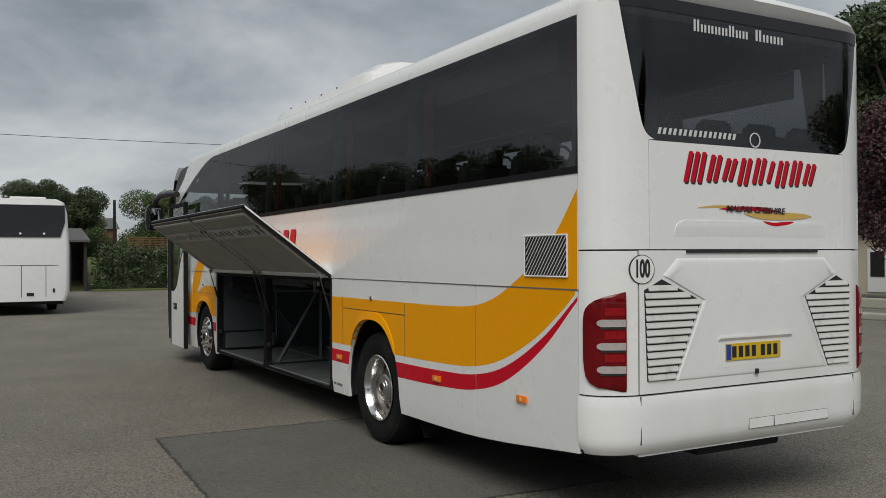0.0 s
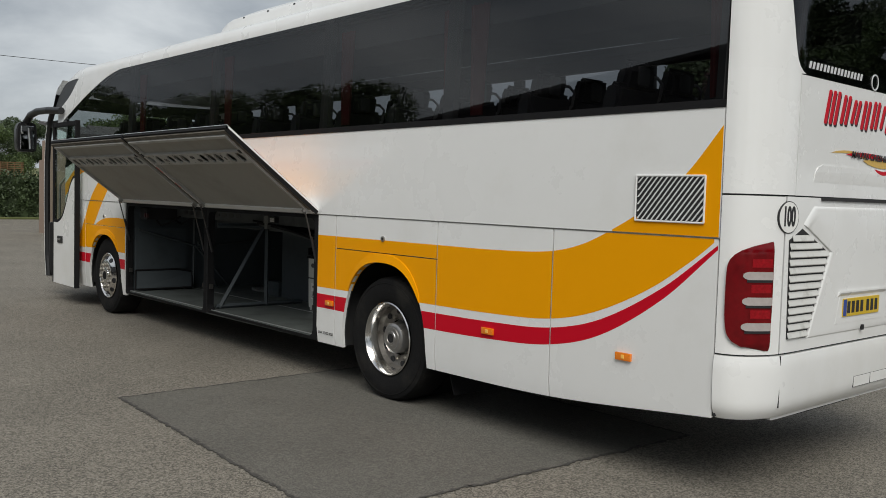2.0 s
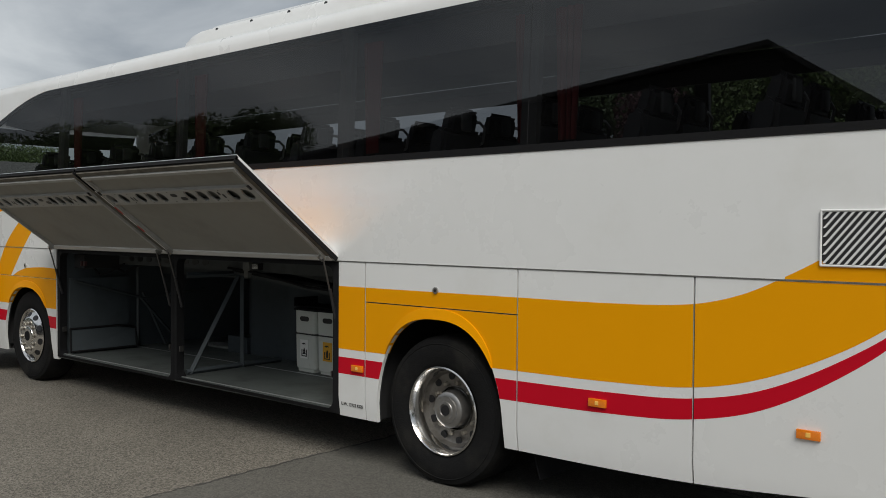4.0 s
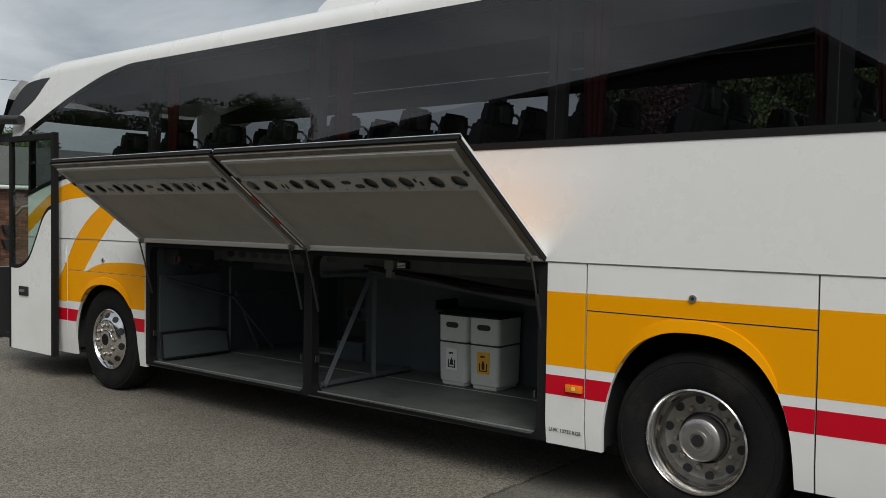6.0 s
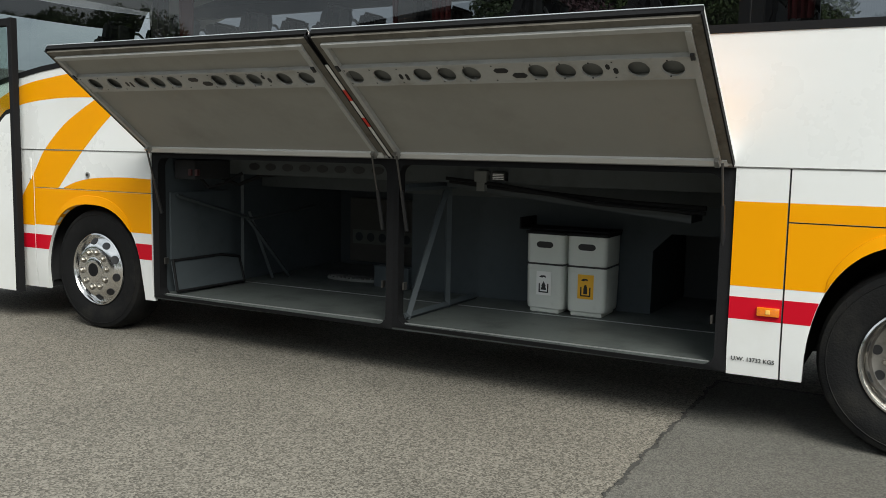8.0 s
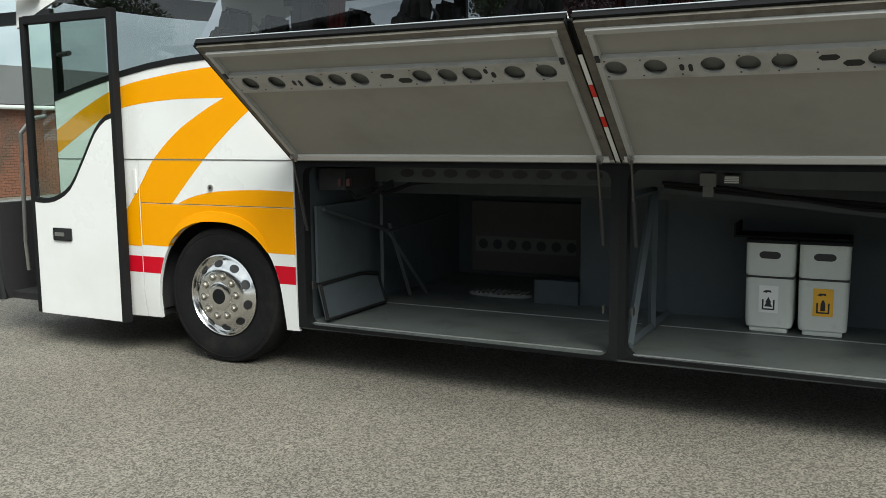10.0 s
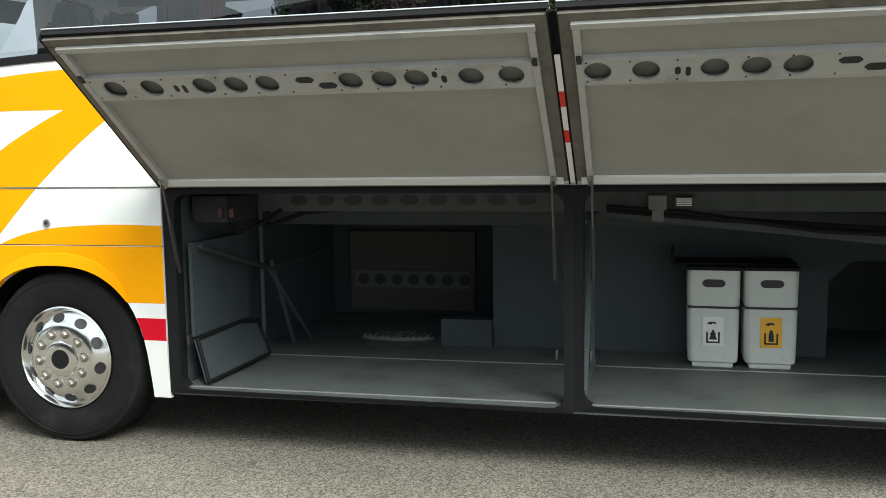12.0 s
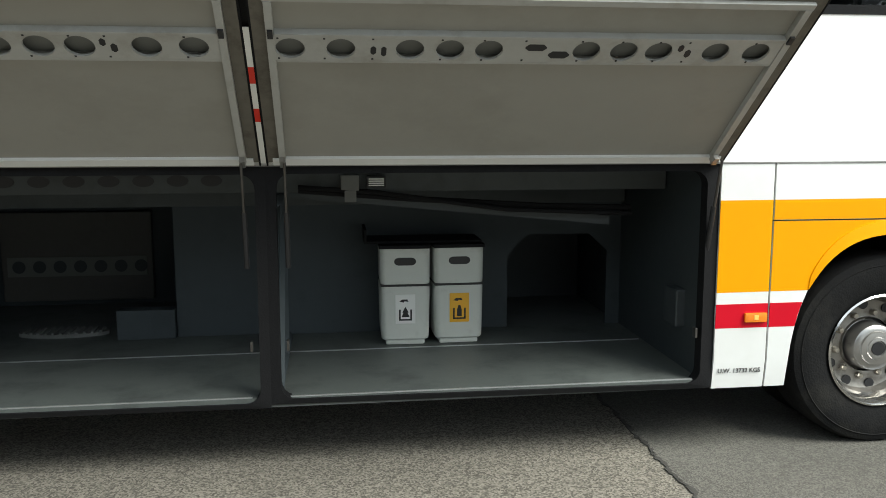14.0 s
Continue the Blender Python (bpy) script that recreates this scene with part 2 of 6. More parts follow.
PATCH = asphalt("smooth_dark_asphalt", (0.081, 0.077, 0.068), (0.154, 0.147, 0.130), 150, 0.26)


# ---- mesh helpers ----
def link_mesh(name, bm, material, smooth=False):
    bmesh.ops.recalc_face_normals(bm, faces=bm.faces)
    me = bpy.data.meshes.new(name)
    bm.to_mesh(me)
    bm.free()
    if material:
        me.materials.append(material)
    if smooth:
        for p in me.polygons:
            p.use_smooth = True
        me.set_sharp_from_angle(angle=radians(32))
    return new(name, me)


def part(name, bm, material, parent, label="", smooth=False):
    ob = link_mesh(name, bm, material, smooth)
    ob.parent = parent
    if label:
        ob["label"] = label
    return ob


def thing(name, label, category, at=(0, 0, 0), group="", kind=""):
    ob = new(name)
    ob.location = at
    return tagged(ob, label, category, group, kind)


def box(bm, x0, x1, y0, y1, z0, z1, bevel=0.0):
    r = bmesh.ops.create_cube(bm, size=1.0, matrix=Matrix.Translation(((x0 + x1) / 2, (y0 + y1) / 2, (z0 + z1) / 2)) @ Matrix.Diagonal((abs(x1 - x0), abs(y1 - y0), abs(z1 - z0), 1)))
    if bevel:
        edges = {e for v in r["verts"] for e in v.link_edges}
        bmesh.ops.bevel(bm, geom=list(edges), offset=bevel, segments=2, affect="EDGES", profile=0.6)
    return bm


def tube(bm, p0, p1, r, r1=None, seg=10):
    p0, p1 = Vector(p0), Vector(p1)
    d = p1 - p0
    m = Matrix.Translation((p0 + p1) / 2) @ d.to_track_quat("Z", "Y").to_matrix().to_4x4()
    bmesh.ops.create_cone(bm, cap_ends=True, segments=seg, radius1=r, radius2=r if r1 is None else r1, depth=d.length, matrix=m)
    return bm


def pipe(bm, pts, r, seg=8):
    for a, b in zip(pts[:-1], pts[1:]):
        tube(bm, a, b, r, seg=seg)
    return bm


def prism(bm, pts, back):
    """A closed outline of points, extruded by the vector back."""
    a = [bm.verts.new(p) for p in pts]
    b = [bm.verts.new(Vector(p) + Vector(back)) for p in pts]
    bm.faces.new(a)
    bm.faces.new(b[::-1])
    for i in range(len(a)):
        j = (i + 1) % len(a)
        bm.faces.new((a[i], b[i], b[j], a[j]))
    return bm


def columns(bm, xs, lo, hi, y, depth):
    """A slab in the xz plane between the curves lo(x) and hi(x), its outer face at y (a number or a function of z)."""
    yf = y if callable(y) else (lambda z: y)
    ring = []
    for x in xs:
        a, b = lo(x), hi(x)
        if b - a < 0.001:
            b = a + 0.001
        zs = [a] + ([min(max(k, a), b) for k in (0.5, 2.2)] if callable(y) else []) + [b]
        ring.append([bm.verts.new((x, yf(z), z)) for z in zs] + [bm.verts.new((x, yf(z) + depth, z)) for z in zs[::-1]])
    m = len(ring[0])
    for p, q in zip(ring[:-1], ring[1:]):
        for i in range(m):
            j = (i + 1) % m
            bm.faces.new((p[i], p[j], q[j], q[i]))
    bm.faces.new(ring[0])
    bm.faces.new(ring[-1][::-1])
    if m > 4:
        bmesh.ops.remove_doubles(bm, verts=bm.verts, dist=0.00005)
    return bm


def lathe(bm, profile, centre, n=40):
    """A profile of (radius, y) turned round the y axis through centre."""
    rings = []
    for r, y in profile:
        rings.append([bm.verts.new((centre[0] + r * math.cos(2 * math.pi * i / n), centre[1] + y, centre[2] + r * math.sin(2 * math.pi * i / n))) for i in range(n)])
    for a, b in zip(rings[:-1], rings[1:]):
        for i in range(n):
            j = (i + 1) % n
            bm.faces.new((a[i], a[j], b[j], b[i]))
    return bm


def disc_y(bm, centre, r, depth, n=20, rx=None):
    pts = [(centre[0] + (rx or r) * math.cos(2 * math.pi * i / n), centre[1], centre[2] + r * math.sin(2 * math.pi * i / n)) for i in range(n)]
    return prism(bm, pts, (0, depth, 0))


def spans(a, b, step):
    n = max(1, int(abs(b - a) / step + 0.5))
    return [a + (b - a) * i / n for i in range(n + 1)]


def sheet(bm, xs, lo, hi, yf, nz=4):
    """A single thin skin in the xz plane between the curves lo(x) and hi(x)."""
    rows = []
    for x in xs:
        a, b = lo(x), hi(x)
        zs = [a + (b - a) * i / nz for i in range(nz + 1)]
        rows.append([bm.verts.new((x, yf(z), z)) for z in zs])
    for p, q in zip(rows[:-1], rows[1:]):
        for i in range(nz):
            bm.faces.new((p[i], p[i + 1], q[i + 1], q[i]))
    return bm


def curve(*pts):
    """A smooth function through the points (x, z), in rising x."""
    xs, zs = [p[0] for p in pts], [p[1] for p in pts]
    m = []
    for i in range(len(xs)):
        i0, i1 = max(0, i - 1), min(len(xs) - 1, i + 1)
        m.append((zs[i1] - zs[i0]) / (xs[i1] - xs[i0]))

    def f(x):
        if x <= xs[0]:
            return zs[0]
        if x >= xs[-1]:
            return zs[-1]
        k = max(i for i in range(len(xs) - 1) if xs[i] <= x)
        h = xs[k + 1] - xs[k]
        t = (x - xs[k]) / h
        return (2 * t**3 - 3 * t**2 + 1) * zs[k] + (t**3 - 2 * t**2 + t) * h * m[k] + (-2 * t**3 + 3 * t**2) * zs[k + 1] + (t**3 - t**2) * h * m[k + 1]

    return f


def const(v):
    return lambda x: v


def lettering(name, text, size, m, material, parent, label="", extrude=0.001, bold=0.0):
    c = bpy.data.curves.new(name, "FONT")
    c.body, c.size, c.extrude, c.offset, c.align_x, c.align_y = text, size, extrude, bold, "CENTER", "CENTER"
    tmp = bpy.data.objects.new(name, c)
    me = bpy.data.meshes.new_from_object(tmp)
    bpy.data.objects.remove(tmp)
    me.materials.append(material)
    ob = new(name, me)
    ob.matrix_world = m
    ob.parent = parent
    if label:
        ob["label"] = label
    return ob

# ---- ground ----
bm = bmesh.new()
bmesh.ops.create_grid(bm, x_segments=40, y_segments=40, size=400)
ground = tagged(link_mesh("ground", bm, ASPHALT), "worn grey-brown asphalt coach yard with exposed chippings", "ground", kind="structure")

bm = bmesh.new()
edge = []
for a, b in (((-4.51, -1.67), (-1.30, -1.80)), ((-1.30, -1.80), (-1.14, 1.2)), ((-1.14, 1.2), (-4.50, 1.2)), ((-4.50, 1.2), (-4.51, -1.67))):
    k = 130
    for i in range(k):
        f = i / k
        edge.append((a[0] + (b[0] - a[0]) * f + random.uniform(-1, 1) * 0.009 + 0.012 * math.sin(i * 0.37) * math.sin(i * 0.11), a[1] + (b[1] - a[1]) * f + random.uniform(-1, 1) * 0.012, 0.001))
prism(bm, edge, (0, 0, 0.004))
asphalt_patch = tagged(link_mesh("asphalt_patch", bm, PATCH), "smooth dark asphalt repair patch let into the yard", "road patch", kind="structure")
bm = bmesh.new()
loop = edge + [edge[0]]
for (xa, ya, _), (xb, yb, _) in zip(loop[:-1], loop[1:]):
    d = Vector((xb - xa, yb - ya, 0))
    nrm = Vector((-d.y, d.x, 0)).normalized() * random.uniform(0.002, 0.017)
    prism(bm, [(xa - nrm.x, ya - nrm.y, 0.003), (xb - nrm.x, yb - nrm.y, 0.003), (xb + nrm.x, yb + nrm.y, 0.003), (xa + nrm.x, ya + nrm.y, 0.003)], (0, 0, 0.004))
tagged(link_mesh("patch_joint", bm, CRACK), "dark ragged joint round the asphalt repair", "road joint", kind="structure")

# ---- the coach ----
LEN, WID = 12.14, 2.55
coach = thing("coach", "white touring coach with orange and red swoosh, side lockers open", "coach")


def yside(z):
    return 0.05 * max(0.0, z - 2.2) + 0.12 * max(0.0, 0.5 - z)


def arch(x, c, rx, top):
    u = abs(x - c) / rx
    return 0.30 + (top - 0.30) * max(0.0, 1 - u**2.5) ** (1 / 2.5) if u < 1 else 0.0


bottom = curve((-11.0, 0.285), (-8.7, 0.31), (-4.2, 0.352), (-2.7, 0.362), (-1.44, 0.385), (-0.23, 0.495))


def low(x):
    return max(bottom(x), arch(x, -3.275, 0.565, 1.135), arch(x, -9.375, 0.585, 1.055))


winbot = curve((-11.0, 1.93), (-10.6, 2.03), (-10.26, 2.10), (-9.8, 2.17), (-9.3, 2.20), (-8.8, 2.205), (-0.2, 2.215))


def arc_xs(a, b):
    xs = set(spans(a, b, 0.12))
    for c, r in ((-3.275, 0.565), (-9.375, 0.585)):
        xs |= {c + r * k for k in (-1.001, -0.999, -0.99, -0.97, -0.94, -0.9, -0.84, -0.76, -0.66, -0.5, -0.3, -0.1, 0.1, 0.3, 0.5, 0.66, 0.76, 0.84, 0.9, 0.94, 0.97, 0.99, 0.999, 1.001)}
    return sorted(x for x in xs if min(a, b) - 1e-6 <= x <= max(a, b) + 1e-6)


def side_panel(name, a, b, lo, hi, label=""):
    bm = columns(bmesh.new(), arc_xs(a, b), lo, hi, yside, 0.028)
    return part(name, bm, WHITE, coach, label, smooth=True)


CR = 1.492  # the crease above the lockers
side_panel("side_panel", -1.445, -0.245, low, const(CR))
side_panel("side_panel", -2.602, -1.455, low, const(CR))
side_panel("wheel_panel", -3.948, -2.612, low, const(1.206))
side_panel("fuel_flap", -3.948, -2.612, const(1.213), const(CR))
side_panel("side_panel", -4.232, -3.958, low, const(CR))
side_panel("wheel_panel", -10.098, -8.682, low, const(1.168))
side_panel("wheel_flap", -10.098, -8.682, const(1.173), const(CR))
side_panel("side_panel", -10.95, -10.104, low, const(CR))
side_panel("upper_side_panel", -10.95, -0.245, const(1.500), winbot)
# dark backing that shows in the joints
for a, b, top in ((-4.232, -0.225, const(2.2)), (-10.95, -8.682, lambda x: winbot(x) - 0.01)):
    part("joint_backing", columns(bmesh.new(), arc_xs(a, b), lambda x: low(x) + 0.01, top, lambda z: yside(z) + 0.014, 0.03), SEAM, coach)
# thin raised moulding on the crease
bm = bmesh.new()
columns(bm, spans(-10.95, -0.236, 0.5), const(1.4935), const(1.499), -0.004, 0.02)
part("crease_moulding", bm, DULL, coach, "grey crease moulding")


def decal(name, a, b, lo, hi, material, zmin, zmax, label="", y=-0.0009):
    """A vinyl stripe on the side between two curves, cut at the wheel arches and at a joint."""
    run = []
    bm = bmesh.new()
    close = [c + side * r * (0.86 + 0.004 * i) for c, r in ((-3.275, 0.565), (-9.375, 0.585)) for side in (-1, 1) for i in range(36)]
    for x in sorted(set(arc_xs(a, b)) | set(spans(a, b, 0.025)) | {q for q in close if a < q < b}) + [None]:
        ok = False
        if x is not None:
            l, h = max(lo(x), zmin, low(x) + 0.002), min(hi(x), zmax)
            ok = h - l > 0.003
        if ok:
            run.append((x, l, h))
        elif run:
            if len(run) > 1:
                d = {r[0]: r for r in run}
                columns(bm, [r[0] for r in run], lambda q: d[q][1], lambda q: d[q][2], lambda z: yside(z) + y, 0.004)
                part(name, bm, material, coach, label, smooth=True)
                bm = bmesh.new()
            run = []
    bm.free()


otop = curve((-4.24, 1.312), (-2.6, 1.318), (-1.95, 1.322), (-1.48, 1.345), (-1.2, 1.41), (-0.93, 1.535), (-0.7, 1.67), (-0.47, 1.85), (-0.235, 2.13))
obot = curve((-4.24, 0.850), (-2.6, 0.862), (-1.95, 0.872), (-1.47, 0.900), (-1.1, 0.985), (-0.7, 1.165), (-0.4, 1.365), (-0.235, 1.50))
rtop = curve((-4.24, 0.790), (-2.74, 0.800), (-1.95, 0.812), (-1.46, 0.842), (-1.05, 0.945), (-0.6, 1.185), (-0.235, 1.465))
rbot = curve((-4.24, 0.668), (-2.74, 0.672), (-1.95, 0.690), (-1.46, 0.730), (-1.05, 0.845), (-0.6, 1.115), (-0.235, 1.440))
for a, b in ((-1.445, -0.246), (-2.602, -1.455), (-4.232, -3.958)):
    decal("orange_stripe", a, b, obot, otop, ORANGE, 0, CR - 0.002, "orange vinyl stripe")
    decal("red_stripe", a, b, rbot, rtop, RED, 0, CR - 0.002, "red vinyl stripe")
decal("orange_stripe", -3.948, -2.612, obot, const(1.206), ORANGE, 0, 2, "orange vinyl stripe")
decal("orange_stripe", -3.948, -2.612, const(1.214), otop, ORANGE, 0, 2, "orange vinyl stripe")
decal("red_stripe", -3.948, -2.612, rbot, rtop, RED, 0, 2, "red vinyl stripe")
decal("orange_stripe", -1.2, -0.246, otop, otop, ORANGE, 0, 2)
decal("orange_stripe", -1.0, -0.246, const(1.501), otop, ORANGE, 1.501, 3, "orange vinyl stripe")
# front swoosh
dl = curve((-10.55, 0.70), (-10.3, 1.04), (-10.1, 1.29), (-9.95, 1.49), (-9.7, 1.70), (-9.45, 1.84), (-9.26, 1.928))
dr = curve((-9.82, 1.132), (-9.65, 1.31), (-9.48, 1.48), (-9.25, 1.68), (-9.02, 1.85), (-8.7, 2.05))
arct = curve((-10.95, 1.72), (-10.6, 1.90), (-10.26, 2.03), (-9.8, 2.105), (-9.36, 2.145), (-8.7, 2.165))
arcb = curve((-10.95, 1.54), (-10.6, 1.73), (-10.29, 1.865), (-9.8, 1.925), (-9.26, 1.930), (-8.7, 1.93))
ftop = curve((-9.82, 1.132), (-9.7, 1.185), (-9.55, 1.235), (-9.35, 1.27), (-9.0, 1.288), (-8.68, 1.283))
decal("orange_stripe", -10.95, -9.26, arcb, arct, ORANGE, 1.501, 3, "orange vinyl stripe")
decal("orange_stripe", -9.26, -8.682, dr, arct, ORANGE, 1.501, 3, "orange vinyl stripe")
decal("orange_stripe", -9.96, -9.26, lambda x: dr(x) if x > -9.82 else 1.13, dl, ORANGE, 1.501, 3, "orange vinyl stripe")
decal("orange_stripe", -10.097, -9.40, lambda x: dr(x) if x > -9.82 else 1.0, dl, ORANGE, 1.174, CR - 0.002, "orange vinyl stripe")
decal("orange_stripe", -9.84, -8.683, const(1.0), ftop, ORANGE, 1.174, CR - 0.002, "orange vinyl stripe")
decal("orange_stripe", -10.097, -8.683, const(0.850), lambda x: min(dl(x), 1.167) if x < -9.82 else 1.167, ORANGE, 0, 1.167, "orange vinyl stripe")
decal("orange_stripe", -10.55, -10.105, const(0.840), dl, ORANGE, 0, CR, "orange vinyl stripe")
decal("red_stripe", -10.097, -8.683, const(0.640), const(0.765), RED, 0, 2, "red vinyl stripe")
decal("red_stripe", -10.95, -10.105, const(0.640), const(0.765), RED, 0, 2, "red vinyl stripe")

# arch lips
for c, rx, top, m, w in ((-3.275, 0.565, 1.135, ORANGE, 0.835), (-9.375, 0.585, 1.055, ORANGE, 0.785)):
    bm = bmesh.new()
    n = 40
    ring = []
    for i in range(n + 1):
        x = c - rx * w + rx * 2 * w * i / n
        t = (1 - (2 * i / n - 1) ** 2) ** 0.4
        z = arch(x, c, rx, top)
        k = 0.003 + 0.066 * t
        u = Vector(((x - c) * 0.55, 0, z - 0.5)).normalized()
        ring.append([bm.verts.new(p) for p in ((x, -0.006 - 0.016 * t, z - 0.001), (x + u.x * k, -0.006 - 0.004 * t, z + u.z * k), (x + u.x * (k + 0.004), 0.006, z + u.z * (k + 0.003)), (x, 0.04, z - 0.001))])
    for p, q in zip(ring[:-1], ring[1:]):
        for i in range(4):
            bm.faces.new((p[i], p[(i + 1) % 4], q[(i + 1) % 4], q[i]))
    part("arch_lip", bm, m, coach, "orange wheel arch lip", smooth=True)

# ---- windows of the near side ----
wtop = curve((-11.4, 2.50), (-11.1, 2.64), (-10.7, 2.785), (-10.19, 2.955), (-9.57, 3.125), (-9.2, 3.19), (-8.93, 3.213), (-0.2, 3.213))
panes = ((-0.262, -2.545), (-2.549, -4.203), (-4.207, -6.358), (-6.362, -8.593), (-8.597, -10.95))


def glass_pane(a, b, parent, y0, flip=False):
    bm = bmesh.new()
    f = (lambda z: y0 - yside(z)) if flip else (lambda z: yside(z) + y0)
    sheet(bm, spans(b, a, 0.15), (lambda x: winbot(x) + 0.002) if not flip else const(2.22), wtop, f)
    g = part("window_pane", bm, TINT, parent, "dark tinted window", smooth=True)
    return g


for a, b in panes:
    glass_pane(a, b, coach, 0.0)
for x, w in ((-0.285, 0.05), (-2.545, 0.115), (-4.205, 0.125), (-6.36, 0.11), (-8.595, 0.13)):
    bm = columns(bmesh.new(), [x - w / 2, x + w / 2], const(2.215), const(3.212), lambda z: yside(z) + 0.004, 0.05)
    part("window_pillar", bm, MATT, coach)
bm = columns(bmesh.new(), spans(-10.95, -0.24, 0.25), lambda x: winbot(x) + 0.001, lambda x: winbot(x) + 0.045, lambda z: yside(z) - 0.006, 0.03)
part("window_seal", bm, RUBBER, coach, "black rubber window seal")
bm = columns(bmesh.new(), spans(-10.95, -0.24, 0.25), lambda x: wtop(x) - 0.035, lambda x: wtop(x) - 0.001, lambda z: yside(z) + 0.007, 0.03)
part("window_seal", bm, RUBBER, coach)

# ---- roof ----
def plan(y):
    e = 0.38
    d = max(0.0, e - y, y - (WID - e)) / e
    return -0.235 * (1 - max(0.0, 1 - d * d) ** 0.5)


bm = bmesh.new()
section = [(0.050, 3.213), (0.050, 3.265), (0.066, 3.320), (0.11, 3.368), (0.22, 3.405), (0.5, 3.435), (1.0, 3.45)]
section = section + [(WID - y, z) for y, z in section[::-1]]
rings = []
for x, dz, dy in ((-0.002, -0.055, 0.0), (-0.035, -0.012, 0.0), (-0.15, 0, 0), (-3, 0, 0), (-6, 0, 0), (-8, 0, 0), (-9.5, 0, 0), (-10.4, 0.0, 0), (-10.8, -0.02, 0.01), (-11.1, -0.075, 0.03), (-11.3, -0.15, 0.06)):
    rings.append([bm.verts.new((x + (plan(min(max(y, 0.0), WID)) if x > -0.2 else 0.0), y + (dy if y < 1.27 else -dy), 3.213 + (z - 3.213) * (1 if dz > -0.1 else 0.7) + dz * (1 if z > 3.22 else (0.0 if dz > -0.06 else 1)))) for y, z in section])
for p, q in zip(rings[:-1], rings[1:]):
    for i in range(len(section) - 1):
        bm.faces.new((p[i], p[i + 1], q[i + 1], q[i]))
bm.faces.new(rings[0])
bm.faces.new(rings[-1][::-1])
part("roof", bm, WHITE, coach, smooth=True)
# white band that sweeps down from the roof to the front corner
slot_low = curve((-11.35, 2.80), (-11.2, 2.855), (-10.87, 3.0), (-10.54, 3.215), (-10.4, 3.216))
bm = columns(bmesh.new(), spans(-11.35, -8.93, 0.08), wtop, lambda x: 3.216 if x > -10.54 else slot_low(x), lambda z: yside(z) - 0.003, 0.03)
part("front_pillar", bm, WHITE, coach, "white band sweeping down from the roof", smooth=True)
slot_top = curve((-11.50, 2.88), (-11.35, 3.04), (-11.1, 3.18), (-10.8, 3.216), (-10.54, 3.217))
bm = columns(bmesh.new(), spans(-11.50, -10.56, 0.06), lambda x: max(slot_low(x) + 0.004, 2.80), slot_top, lambda z: yside(z) + 0.004, 0.01)
part("corner_window", bm, BLACK, coach, "small black corner window", smooth=True)

# roof air conditioner
bm = bmesh.new()
rings = []
ac = [(0.20, -0.03), (0.215, 0.06), (0.25, 0.115), (0.33, 0.135), (0.40, 0.19), (0.60, 0.235), (1.275, 0.25)]
ac = ac + [(WID - y, z) for y, z in ac[-2::-1]]
for x, k, dy in ((-6.60, 0.05, 0.05), (-6.585, 0.45, 0.02), (-6.52, 0.78, 0.01), (-6.36, 0.96, 0), (-6.1, 1.0, 0), (-4.62, 1.0, 0), (-4.45, 1.16, 0.0), (-4.30, 1.22, 0.0), (-3.98, 1.22, 0.0), (-3.88, 1.12, 0.02), (-3.83, 0.8, 0.04), (-3.80, 0.05, 0.06)):
    rings.append([bm.verts.new((x, y + (dy if y < 1.27 else -dy), 3.412 + z * k)) for y, z in ac])
for p, q in zip(rings[:-1], rings[1:]):
    for i in range(len(ac) - 1):
        bm.faces.new((p[i], p[i + 1], q[i + 1], q[i]))
bm.faces.new(rings[0]), bm.faces.new(rings[-1][::-1])
aircon = part("air_conditioner", bm, WHITE, coach, "white roof air conditioner housing", smooth=True)
for x in (-6.1, -5.6, -5.1, -4.65):
    part("bolt", disc_y(bmesh.new(), (x, 0.232, 3.50), 0.018, 0.03, 10), INK, aircon)

# ---- rear ----
def ysteps(a, b):
    """Steps from a to b that close up at the rounded corners."""
    out = [a]
    ys = [0.38 * (1 - math.cos(math.pi / 2 * i / 9)) for i in range(10)] + spans(0.48, WID - 0.48, 0.15)
    ys += [WID - v for v in ys[:10]]
    out += [v for v in sorted(ys) if a + 0.004 < v < b - 0.004]
    return out + [b]


